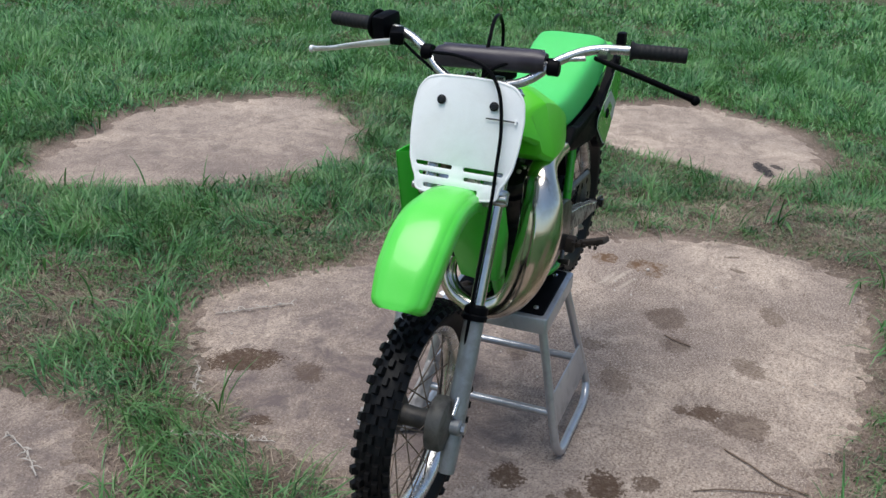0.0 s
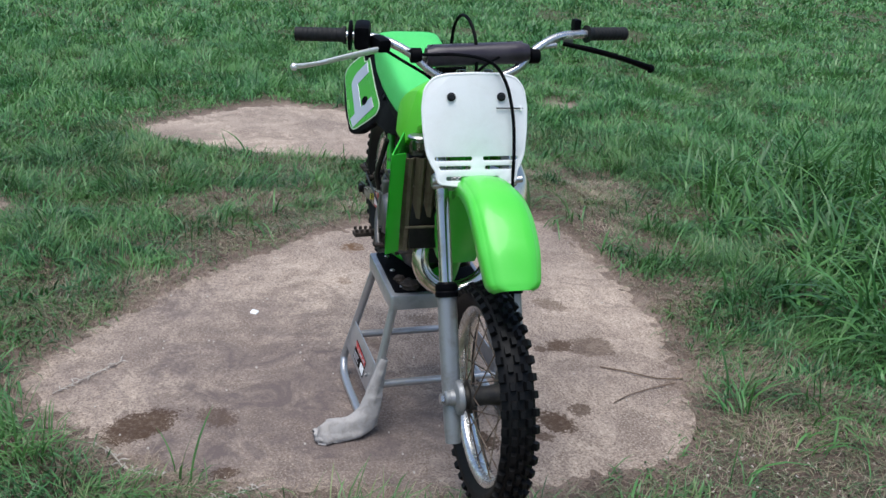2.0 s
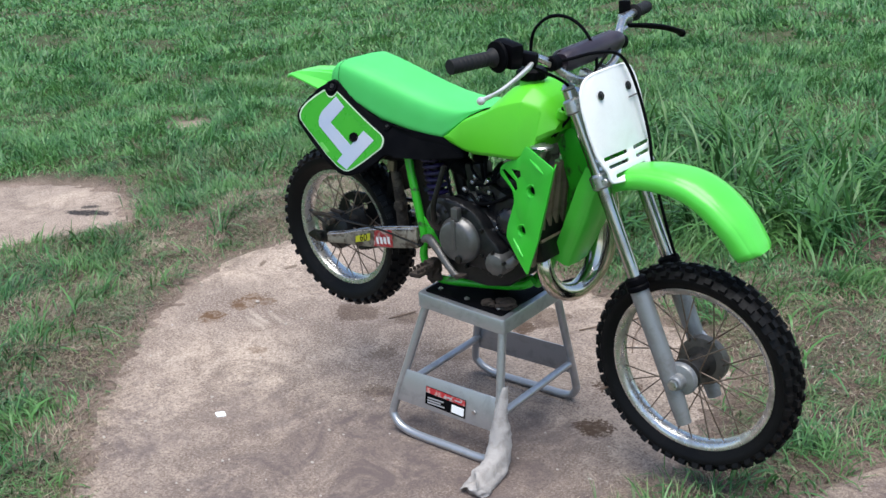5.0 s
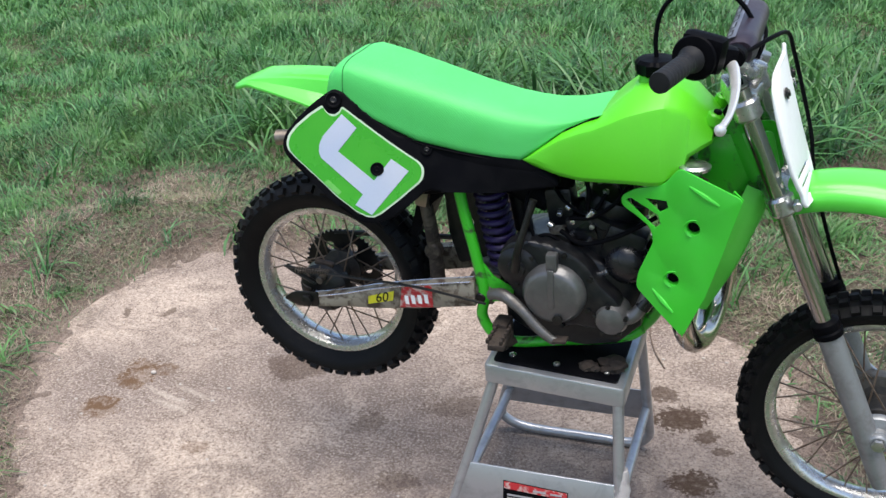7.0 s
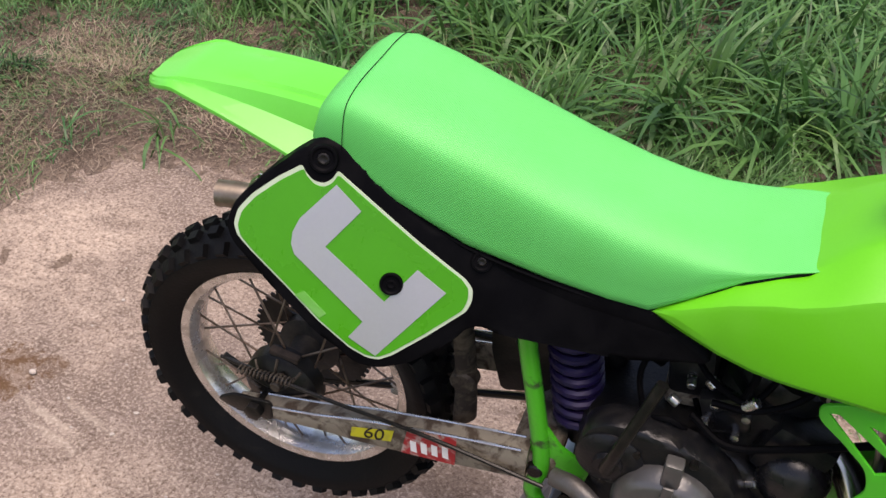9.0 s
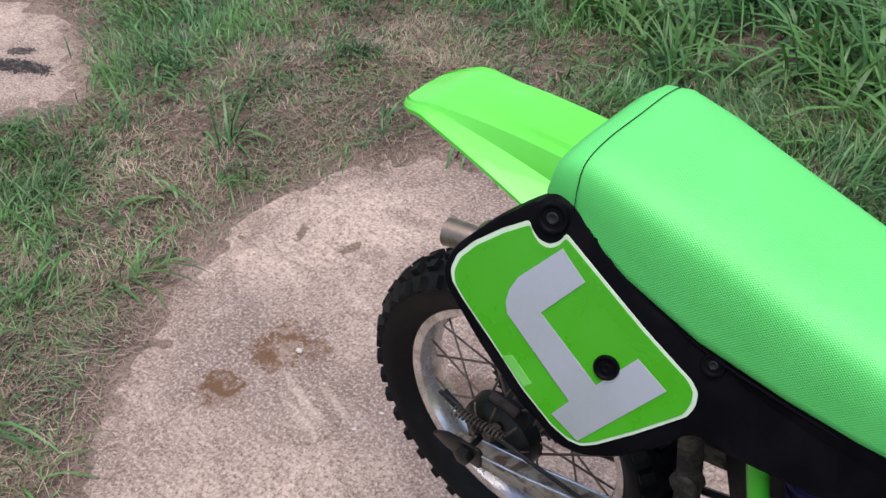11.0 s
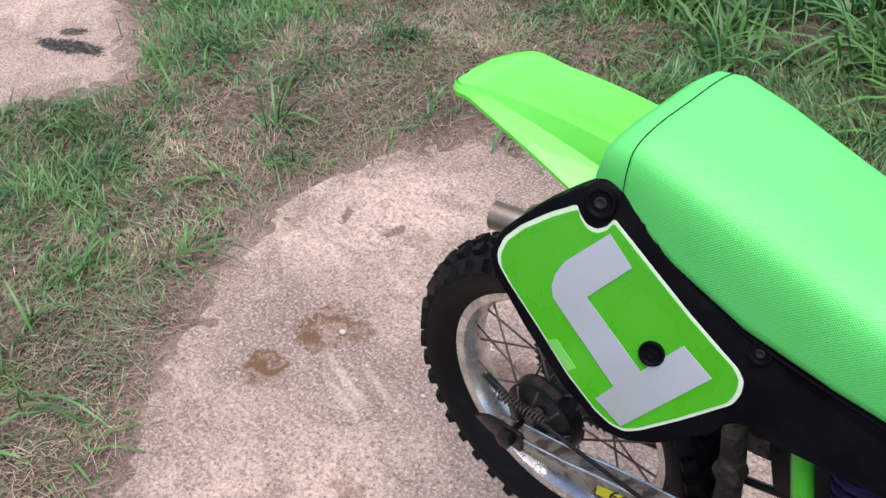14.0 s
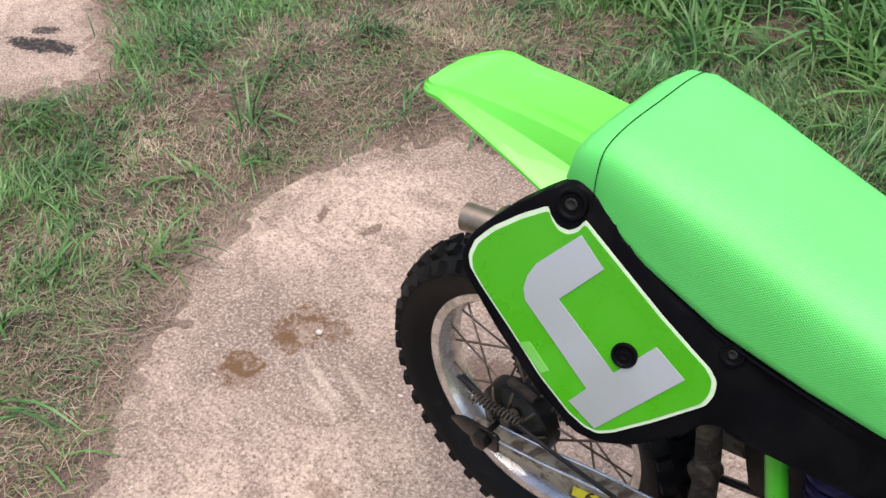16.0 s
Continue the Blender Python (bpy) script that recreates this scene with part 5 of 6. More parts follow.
def build_seat():
    rows = [(-0.498, 1.060, 1.082, 0.101, 0.083), (-0.492, 1.055, 1.106, 0.105, 0.089), (-0.474, 1.050, 1.121, 0.108, 0.093), (-0.444, 1.036, 1.126, 0.110, 0.096), (-0.386, 1.003, 1.113, 0.112, 0.098),
            (-0.300, 0.965, 1.090, 0.113, 0.098), (-0.200, 0.946, 1.061, 0.112, 0.096), (-0.125, 0.936, 1.043, 0.109, 0.094), (-0.078, 0.934, 1.036, 0.107, 0.092), (-0.036, 0.964, 1.031, 0.103, 0.090),
            (0.016, 1.004, 1.031, 0.097, 0.088), (0.066, 1.028, 1.040, 0.089, 0.081), (0.096, 1.036, 1.047, 0.083, 0.075)]
    bm = bmesh.new()
    loops = []
    for x, zb, zt, wb, wt in rows:
        h = zt - zb
        wide = 0.006 * min(1.0, max(0.0, (-0.28 - x) / 0.1))
        wb, wt = wb - 0.007 + wide, wt - 0.008 + wide
        zt -= 0.007 * min(1.0, max(0.0, (x + 0.45) / 0.35))
        h = zt - zb
        loops.append(section(x, [(0, zb), (wb * 0.6, zb), (wb - 0.003, zb + 0.002), (wb, zb + 0.25 * h), (wb * 0.5 + wt * 0.5 + 0.004, zb + 0.66 * h), (wt, zt - 0.08 * h - 0.002), (wt * 0.62, zt - 0.0005), (0, zt)]))
    rings(bm, loops)
    seat = part("seat", bm, SEAT, bike, "mint green textured vinyl seat", sharp=60, loc=(0, 0.001, -0.021))
    seam = [(-0.456, y * 0.992, z - 0.0004) for y, z in [(-0.1105, 1.046), (-0.1115, 1.066), (-0.1075, 1.094), (-0.0955, 1.116), (-0.058, 1.1252), (0, 1.1256), (0.058, 1.1252), (0.0955, 1.116), (0.1075, 1.094), (0.1115, 1.066), (0.1105, 1.046)]]
    part("seam", tube(seam, 0.00055, 6, 5), BLACK, seat, "dark stitched seam")
    for s in (-1, 1):
        edge = [(-0.486, 1.052, 0.102), (-0.444, 1.034, 0.108), (-0.386, 1.001, 0.110), (-0.30, 0.963, 0.111), (-0.20, 0.944, 0.110), (-0.125, 0.934, 0.107), (-0.076, 0.932, 0.105), (-0.036, 0.962, 0.101), (0.016, 1.002, 0.095), (0.066, 1.026, 0.087), (0.093, 1.034, 0.080)]
        part("piping", tube([(x, s * (y - 0.007), z) for x, z, y in edge], 0.0028, 6, 4), BLACK, seat, "black edge piping")


def build_tank():
    # x, bottom, half width low, shoulder (across, height), top edge (across, height)
    rows = [(-0.074, 0.908, 0.099, 0.097, 0.916, 0.085, 0.918), (-0.046, 0.902, 0.108, 0.106, 0.936, 0.085, 0.938), (0.008, 0.893, 0.124, 0.118, 0.972, 0.084, 0.979), (0.050, 0.890, 0.134, 0.123, 0.991, 0.072, 1.000),
            (0.076, 0.892, 0.140, 0.126, 1.000, 0.066, 1.008), (0.105, 0.894, 0.144, 0.127, 1.013, 0.061, 1.036), (0.142, 0.896, 0.147, 0.124, 1.030, 0.056, 1.066), (0.185, 0.896, 0.149, 0.118, 1.042, 0.054, 1.078), (0.208, 0.897, 0.149, 0.113, 1.046, 0.054, 1.077),
            (0.217, 0.899, 0.146, 0.107, 1.045, 0.053, 1.074), (0.240, 0.912, 0.133, 0.095, 1.036, 0.050, 1.058), (0.250, 0.922, 0.127, 0.091, 1.031, 0.048, 1.051), (0.256, 0.948, 0.122, 0.087, 1.027, 0.047, 1.046),
            (0.282, 0.962, 0.104, 0.072, 1.008, 0.040, 1.020), (0.296, 0.968, 0.090, 0.062, 0.994, 0.032, 1.004)]
    bm = bmesh.new()
    loops = []
    for x, zb, wb, ws, zs, wt, zt in rows:
        half = [(0.0, zb), (wb - 0.010, zb), (wb, zb + 0.012), (ws, zs), (wt, zt), (0.0, zt + 0.002)]
        ring = rounded([half[0]] + half[1:5] + [half[5]] + [(-y, z) for y, z in half[4:0:-1]], 0.010, 2)
        loops.append([(x, y, z) for y, z in ring])
    rings(bm, loops)
    tank = part("fuel_tank", bm, TANK, bike, "lime green plastic fuel tank", sharp=20)
    part("filler_neck", lathe([(0.034, 0), (0.031, 0.016), (0.028, 0.018)], 24, "z", (0.178, -0.018, 1.066)), TANK, tank)
    prof = [(0.024, 0.0), (0.035, 0.002)]
    cap = lathe(prof + [(0.039, 0.006), (0.040, 0.024), (0.034, 0.031), (0.012, 0.033)], 40, "z", (0.178, -0.018, 1.083))
    for v in cap.verts:
        rr = math.hypot(v.co.x - 0.178, v.co.y + 0.018)
        if rr > 0.034:
            a = math.atan2(v.co.y + 0.018, v.co.x - 0.178)
            k = 1.0 + 0.05 * (1 if math.cos(10 * a) > 0 else -1)
            v.co.x, v.co.y = 0.178 + (v.co.x - 0.178) * k, -0.018 + (v.co.y + 0.018) * k
    capo = part("fuel_cap", cap, BLACK, tank, "black ribbed fuel cap", sharp=25)
    part("vent_hose", tube([(0.178, -0.018, 1.108), (0.176, -0.018, 1.16), (0.190, -0.016, 1.212), (0.235, -0.012, 1.246), (0.290, -0.006, 1.244), (0.335, 0.0, 1.208), (0.362, 0.0, 1.15), (0.362, 0.0, 1.10)], 0.0045, 8, 6), BLACK, tank, "black vent hose arching to the steering stem")
    for s in (-1, 1):
        part("tank_lug", rod((0.292, s * 0.055, 0.998), (0.300, s * 0.055, 1.022), 0.016, 14), TANK, tank)
        part("lug_screw", rod((0.300, s * 0.055, 1.020), (0.302, s * 0.055, 1.028), 0.008, 10), BLACK, tank)


build_seat()
build_tank()

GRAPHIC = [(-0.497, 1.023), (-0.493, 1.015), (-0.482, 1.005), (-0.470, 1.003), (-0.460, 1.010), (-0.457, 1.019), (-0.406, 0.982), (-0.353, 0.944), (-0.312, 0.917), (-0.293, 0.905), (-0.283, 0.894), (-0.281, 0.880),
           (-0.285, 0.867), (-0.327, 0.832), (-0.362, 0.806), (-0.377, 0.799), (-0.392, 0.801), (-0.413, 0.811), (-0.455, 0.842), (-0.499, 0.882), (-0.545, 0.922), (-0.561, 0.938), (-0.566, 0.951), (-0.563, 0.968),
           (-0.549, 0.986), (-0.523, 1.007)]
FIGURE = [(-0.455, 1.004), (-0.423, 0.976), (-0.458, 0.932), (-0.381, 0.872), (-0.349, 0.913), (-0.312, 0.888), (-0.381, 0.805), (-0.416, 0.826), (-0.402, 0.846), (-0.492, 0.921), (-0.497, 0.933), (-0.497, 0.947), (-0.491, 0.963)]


def shrink(loop, k, c=(-0.42, 0.905)):
    return [(c[0] + (u - c[0]) * k, c[1] + (v - c[1]) * k) for u, v in loop]


def build_sides():
    for s in (-1, 1):
        def place(u, v, d, s=s):
            # the number panel leans in at the top and towards the front
            lean = 0.142 - 0.30 * (min(u, -0.27) + 0.40) - 0.40 * (v - 0.92) - 0.05 * max(0.0, u + 0.27)
            if s > 0:
                # the far panel stands nearly upright
                lean = 0.137 + 0.012 * min(1, max(0, (-u - 0.2) / 0.2)) - 0.03 * max(0.0, -0.25 - u) - 0.025 * max(0.0, u + 0.28) + 0.02 * max(0, 0.9 - v)
            return (u, s * (lean + d), v)
        body = [(-0.578, 0.946), (-0.573, 0.970), (-0.537, 1.010), (-0.505, 1.036), (-0.478, 1.052), (-0.452, 1.046), (-0.416, 1.013), (-0.344, 0.961), (-0.262, 0.935), (-0.188, 0.924), (-0.097, 0.916), (-0.066, 0.922),
                (0.000, 0.886), (0.006, 0.868), (-0.098, 0.852), (-0.231, 0.846), (-0.276, 0.846), (-0.300, 0.826), (-0.335, 0.796), (-0.375, 0.784), (-0.406, 0.788), (-0.460, 0.830), (-0.505, 0.870), (-0.567, 0.924)]
        side = part("side_cover", sheet(rounded(body, 0.012, 3), 0.022, lambda u, v, d: place(u, v, d - 0.022), (), 0.007), BLACK, bike, "black plastic side cover and airbox")
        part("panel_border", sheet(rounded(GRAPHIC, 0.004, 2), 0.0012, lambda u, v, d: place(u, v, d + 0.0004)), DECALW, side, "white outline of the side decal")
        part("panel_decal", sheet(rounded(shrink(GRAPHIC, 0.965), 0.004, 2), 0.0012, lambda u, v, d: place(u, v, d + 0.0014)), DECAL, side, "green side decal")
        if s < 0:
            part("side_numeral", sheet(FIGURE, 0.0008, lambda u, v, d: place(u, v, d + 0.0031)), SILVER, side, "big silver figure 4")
            part("small_mark", sheet([(-0.485, 0.872), (-0.475, 0.877), (-0.446, 0.852), (-0.453, 0.846)], 0.0008, lambda u, v, d: place(u, v, d + 0.0026)), FADED, side)
        else:
            part("side_numeral", sheet([(-0.33, 0.93), (-0.40, 0.96), (-0.50, 0.90), (-0.47, 0.85), (-0.43, 0.875), (-0.445, 0.90), (-0.40, 0.925), (-0.345, 0.90)], 0.0008, lambda u, v, d: place(u, v, d + 0.0026)), SILVER, side, "silver figure on the side panel")
        for u, v, r in ((-0.377, 0.893, 0.0145), (-0.474, 1.031, 0.0175), (-0.279, 0.928, 0.013)):
            a, b = Vector(place(u, v, 0.0)), Vector(place(u + 0.01, v, 0.0)) - Vector(place(u, v, 0.0))
            out = b.cross(Vector(place(u, v + 0.01, 0.0)) - a).normalized() * 0.01
            if out.y * s < 0:
                out = -out
            a += out * 0.30
            cup = aligned(lathe([(r, -0.003), (r, 0.0012), (r * 0.93, 0.0034), (r * 0.80, 0.0034), (r * 0.66, 0.0014), (r * 0.1, 0.0012)], 24, "z"), a, a + out)
            part("screw_cup", cup, BLACK, side, "black recessed screw cup")
            part("screw", aligned(lathe([(r * 0.42, 0.001), (r * 0.40, 0.0024), (r * 0.30, 0.0030), (r * 0.12, 0.0018)], 10, "z"), a, a + out), BLACK if r == 0.0145 else DARK, side)


build_sides()

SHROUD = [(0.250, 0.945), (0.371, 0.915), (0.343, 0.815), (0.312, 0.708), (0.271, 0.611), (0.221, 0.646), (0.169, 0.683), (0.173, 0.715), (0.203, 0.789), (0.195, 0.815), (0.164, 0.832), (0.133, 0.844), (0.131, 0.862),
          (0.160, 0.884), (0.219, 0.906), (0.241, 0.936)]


def build_shroud():
    place = lambda u, v, d: (u, -(0.174 + 0.43 * (u - 0.26) - 0.11 * (v - 0.78) + d), v)
    holes = [[(0.182, 0.871), (0.226, 0.876), (0.230, 0.863), (0.214, 0.851)], [(0.142, 0.858), (0.152, 0.864), (0.210, 0.844), (0.216, 0.827), (0.205, 0.817)], circle(0.282, 0.837, 0.0125), circle(0.246, 0.724, 0.0125)]
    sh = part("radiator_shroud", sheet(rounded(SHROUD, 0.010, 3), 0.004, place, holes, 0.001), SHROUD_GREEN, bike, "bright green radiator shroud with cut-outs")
    for u, v in ((0.282, 0.837), (0.246, 0.724)):
        x, y, z = place(u, v, 0.004)
        part("screw_cup", lathe([(0.0185, 0.0005), (0.0175, -0.0015), (0.0132, 0.002), (0.0125, 0.014), (0.0140, 0.014), (0.0150, 0.003)], 20, "y", (x, y, z), closed=True), SHROUD_GREEN, sh)
        part("screw", lathe([(0.0122, 0.0140), (0.0120, 0.0125), (0.006, 0.012), (0.005, 0.008), (0.002, 0.008)], 12, "y", (x, y, z)), BLACK, sh, "dark recessed screw")
    for a, b in (((0.270, 0.915), (0.328, 0.893)), ((0.205, 0.690), (0.250, 0.655))):
        part("rib", tube([place(*a, 0.003), place((a[0] + b[0]) / 2, (a[1] + b[1]) / 2, 0.004), place(*b, 0.003)], [0.003, 0.0055, 0.003], 8, 4), SHROUD_GREEN, sh)
    # folded front edge, towards the radiator
    edge = [(0.371, 0.915), (0.343, 0.815), (0.312, 0.708), (0.271, 0.611)]
    bm = bmesh.new()
    rings(bm, [[Vector(place(u, v, 0.003)), Vector(place(u, v, 0.0)), Vector(place(u - 0.020, v, -0.030)), Vector(place(u - 0.022, v, -0.026))] for u, v in edge])
    part("folded_edge", bm, SHROUD_GREEN, sh)


def build_radiator():
    rad = part("radiator", block((0.034, 0.128, 0.262), (0.240, -0.072, 0.752), (0, -10, 0), 0.006), DARK, bike, "dark radiator core")
    part("top_tank", block((0.044, 0.118, 0.044), (0.236, -0.074, 0.898), (0, -10, 0), 0.010), DIRTY, rad, "aluminium top tank")
    part("radiator_cap", lathe([(0.014, 0), (0.029, 0.002), (0.030, 0.008), (0.024, 0.012), (0.020, 0.011), (0.010, 0.014)], 20, "z", (0.272, -0.118, 0.930)), ALU, rad, "silver radiator cap")
    part("filler", rod((0.255, -0.115, 0.900), (0.270, -0.118, 0.932), 0.016), ALU, rad)
    for z in (0.690, 0.800):
        part("louvre_bar", rod((0.270 - (z - 0.77) * 0.16, -0.150, z), (0.270 - (z - 0.77) * 0.16, -0.008, z), 0.004, 8), FINS, rad)
    for k in range(5):
        y = -0.142 + 0.0305 * k
        bm = bmesh.new()
        loops = []
        for j in range(7):
            z = 0.612 + 0.270 * j / 6
            x = 0.283 - (z - 0.77) * 0.176 * -1 - 0.004
            x = 0.262 + (0.77 - z) * 0.02 + 0.010 * math.sin(j * 1.2 + k)* 0.2 + (0.77 - z) * -0.16
            w = 0.0145
            loops.append([(x, y - w, z), (x + 0.012, y - w * 0.3, z), (x + 0.013, y + w * 0.4, z), (x + 0.002, y + w, z), (x - 0.003, y + w * 0.8, z), (x + 0.006, y, z), (x - 0.004, y - w * 0.8, z)])
        rings(bm, loops)
        part("louvre", bm, FINS, rad, "dusty tan radiator louvre")
    part("hose", tube([(0.215, -0.06, 0.905), (0.17, -0.05, 0.895), (0.135, -0.02, 0.86), (0.125, 0.0, 0.83)], 0.014, 12, 5), BLACK, rad, "black coolant hose")


build_shroud()
build_radiator()


def build_frame():
    f = part("frame", tube([(0.372, 0, 0.97), (0.33, 0, 0.88), (0.270, 0.01, 0.76), (0.215, 0.02, 0.62), (0.175, 0.02, 0.53), (0.14, 0.02, 0.485)], 0.019, 12, 5), FRAME, bike, "green painted steel frame")
    part("backbone", tube([(0.355, 0, 0.99), (0.25, 0, 0.955), (0.10, 0, 0.905), (-0.06, 0, 0.875), (-0.16, 0, 0.855)], 0.020, 12, 5), FRAME, f)
    for s in (-1, 1):
        part("cradle_tube", tube([(0.16, s * 0.02, 0.510), (0.13, s * 0.026, 0.490), (0.06, s * 0.036, 0.478), (-0.03, s * 0.062, 0.476), (-0.10, s * 0.092, 0.480), (-0.15, s * 0.098, 0.492), (-0.180, s * 0.098, 0.54), (-0.172, s * 0.098, 0.60),
                                  (-0.190, s * 0.096, 0.70), (-0.212, s * 0.092, 0.80), (-0.222, s * 0.088, 0.86)], 0.0125, 12, 5), FRAME, f, "chipped green frame tube")
        part("gusset", sheet([(-0.190, 0.60), (-0.195, 0.70), (-0.150, 0.640), (-0.105, 0.615), (-0.110, 0.585), (-0.17, 0.575)], 0.006, lambda u, v, d: (u, s * (0.092 + d), v), (), 0.001), FRAME, f, "green pivot gusset")
        part("head_gusset", sheet(rounded([(0.402, 0.985), (0.300, 0.970), (0.262, 0.930), (0.300, 0.800), (0.345, 0.815), (0.425, 0.890)], 0.012), 0.004, lambda u, v, d: (u, s * (0.030 + d), v), (), 0.001), FRAME, f, "green head gusset plate")
        part("seat_rail", tube([(-0.14, s * 0.05, 0.865), (-0.26, s * 0.075, 0.90), (-0.40, s * 0.085, 0.965), (-0.47, s * 0.085, 1.0)], 0.010, 10, 4), FRAME, f)
    part("pivot_bolt", rod((-0.178, -0.112, 0.590), (-0.178, 0.112, 0.590), 0.012), DARK, f)
    # airbox, black, between the side covers
    bm = bmesh.new()
    loops = []
    for x, zb, zt, w in ((-0.50, 0.90, 1.02, 0.080), (-0.42, 0.83, 1.0, 0.090), (-0.30, 0.82, 0.96, 0.092), (-0.16, 0.845, 0.94, 0.094), (-0.05, 0.862, 0.92, 0.092), (0.0, 0.88, 0.91, 0.085)):
        loops.append(section(x, [(0, zb), (w, zb), (w, zt), (0, zt)]))
    rings(bm, loops)
    part("airbox", bm, BLACK, bike, "black airbox under the seat")
    part("inner_guard", sheet([(-0.28, 0.84), (-0.33, 0.80), (-0.36, 0.70), (-0.345, 0.69), (-0.30, 0.78), (-0.25, 0.82)], 0.10, lambda u, v, d: (u, d - 0.05, v)), BLACK, bike, "black splash guard ahead of the rear wheel")


def build_shock():
    shock = part("shock_absorber", rod((-0.135, -0.035, 0.600), (-0.175, -0.035, 0.850), 0.016), DARK, bike, "dark shock absorber body")
    pts = []
    for k in range(10 * 14 + 1):
        a = 2 * math.pi * k / 14
        t = k / (10 * 14)
        pts.append((-0.139 - 0.034 * t + 0.031 * math.cos(a), -0.035 + 0.031 * math.sin(a), 0.640 + 0.195 * t))
    part("spring", tube(pts, 0.0070, 8, smooth=False), SPRING, shock, "purple coil spring")
    part("reservoir", rod((-0.115, 0.03, 0.70), (-0.14, 0.03, 0.84), 0.022), DARK, shock)


def build_swingarm():
    arm = part("swingarm", block((0.07, 0.200, 0.05), (-0.185, 0, 0.595), (0, 6, 0), 0.010), DIRTY, bike, "dirty aluminium box-section swingarm")
    for s in (-1, 1):
        a, b = (-0.19, 0.100, 0.600), (-0.650, 0.092, 0.514)
        bm = bmesh.new()
        loops = []
        for t, hh in ((0.0, 0.031), (0.3, 0.031), (0.55, 0.026), (0.70, 0.018), (0.93, 0.014), (1.0, 0.010)):
            x, y, z = (a[i] + (b[i] - a[i]) * t for i in range(3))
            w = 0.013
            q = [(x, s * y - w, z - hh), (x, s * y + w, z - hh), (x, s * y + w, z + hh), (x, s * y - w, z + hh)]
            loops.append([Vector(c) + (Vector(d) - Vector(c)) * e for c, d in zip(q, q[1:] + q[:1]) for e in (0.12, 0.88)])
        rings(bm, loops)
        side = part("swingarm_leg", bm, DIRTY, arm, "scratched aluminium swingarm leg")
        for w in (-0.0125, 0.0125):
            part("worn_edge", tube([(a[0] + (b[0] - a[0]) * t, s * (a[1] + (b[1] - a[1]) * t) + w, a[2] + (b[2] - a[2]) * t + hh - 0.001) for t, hh in ((0.02, 0.031), (0.3, 0.031), (0.55, 0.026), (0.70, 0.018), (0.93, 0.014))], 0.0021, 6, 2), RIM, side, "bare worn edge")
        if s < 0:
            along = lambda t, dz, d: (a[0] + (b[0] - a[0]) * t, -(a[1] + (b[1] - a[1]) * t + 0.0135 + d), a[2] + (b[2] - a[2]) * t + dz)
            part("red_sticker", sheet([(0.22, 0.028), (0.38, 0.026), (0.40, -0.024), (0.22, -0.028)], 0.0008, along), RED, side, "worn red and white sticker")
            for k in range(4):
                t = 0.245 + k * 0.035
                part("print_bar", sheet([(t, 0.004), (t + 0.020, 0.006), (t + 0.016, -0.016), (t - 0.004, -0.018)], 0.0008, lambda u, v, d: along(u, v, d + 0.0008)), WHITE, side)
            part("yellow_sticker", sheet([(0.425, 0.018), (0.57, 0.008), (0.575, -0.012), (0.435, -0.006)], 0.0008, along), YELLOW, side, "yellow sticker with worn print")
            curve = bpy.data.curves.new("sticker_text", "FONT")
            curve.body, curve.size, curve.extrude, curve.align_x, curve.align_y, curve.shear = "60", 0.034, 0.0004, "CENTER", "CENTER", 0.35
            probe = new("probe", curve)
            me = bpy.data.meshes.new_from_object(probe)
            bpy.data.objects.remove(probe)
            mid, ahead, up = Vector(along(0.50, 0.003, 0.0012)), Vector(along(0.42, 0.003, 0.0012)), Vector(along(0.50, 0.013, 0.0012))
            ex = (ahead - mid).normalized()
            ez = (up - mid - ex * (up - mid).dot(ex)).normalized()
            me.transform(Matrix.Translation(mid) @ Matrix((ex, ez, ex.cross(ez))).transposed().to_4x4())
            me.materials.append(DARK)
            child("sticker_text", me, side, "dark number 60 on the yellow sticker")
        part("axle_plate", sheet(rounded([(-0.585, 0.552), (-0.650, 0.545), (-0.680, 0.525), (-0.650, 0.512), (-0.585, 0.512)], 0.01), 0.005, lambda u, v, d: (u, s * (0.104 + d), v), (), 0.001), DARK, side, "axle adjuster plate")
        part("axle_nut", lathe([(0.008, 0), (0.015, s * 0.001), (0.015, s * 0.012), (0.008, s * 0.014)], 6, "y", (-0.612, s * 0.109, 0.530)), DARK, side)
    part("rear_axle", rod((-0.610, -0.11, 0.531), (-0.610, 0.11, 0.531), 0.008), DARK, arm)
    # upright brace and shock link
    link = tube([(-0.300, -0.050, 0.585), (-0.302, -0.050, 0.66), (-0.312, -0.048, 0.75), (-0.330, -0.046, 0.86)], [0.019, 0.017, 0.016, 0.014], 12, 4, flat=0.6)
    part("brace", link, GRIMY, arm, "oily, dusty upright brace")
    part("brace_boss", rod((-0.304, -0.064, 0.665), (-0.304, -0.036, 0.665), 0.020), GRIMY, arm)
    part("link_bracket", block((0.030, 0.040, 0.050), (-0.318, -0.046, 0.800), (0, 12, 0), 0.008), BROWNED, arm, "browned linkage bracket")
    # dark plate added to close the gap between brace and frame tube
    part("rear_gap_plate", sheet(rounded([(-0.290, 0.830), (-0.215, 0.830), (-0.190, 0.640), (-0.262, 0.615), (-0.282, 0.690)], 0.012), 0.030, lambda u, v, d: (u, d - 0.005, v), [circle(-0.235, 0.720, 0.014)], 0.002), DARK, arm, "dark plate closing the gap behind the brace")
    # chain runs
    for z0, z1 in ((0.655, 0.628), (0.575, 0.434)):
        part("chain_run", tube([(-0.13, 0.062, z0), (-0.37, 0.060, (z0 + z1) / 2), (-0.610, 0.058, z1)], 0.0065, 8, 6, flat=1.6), DARK, arm, "oily black drive chain")
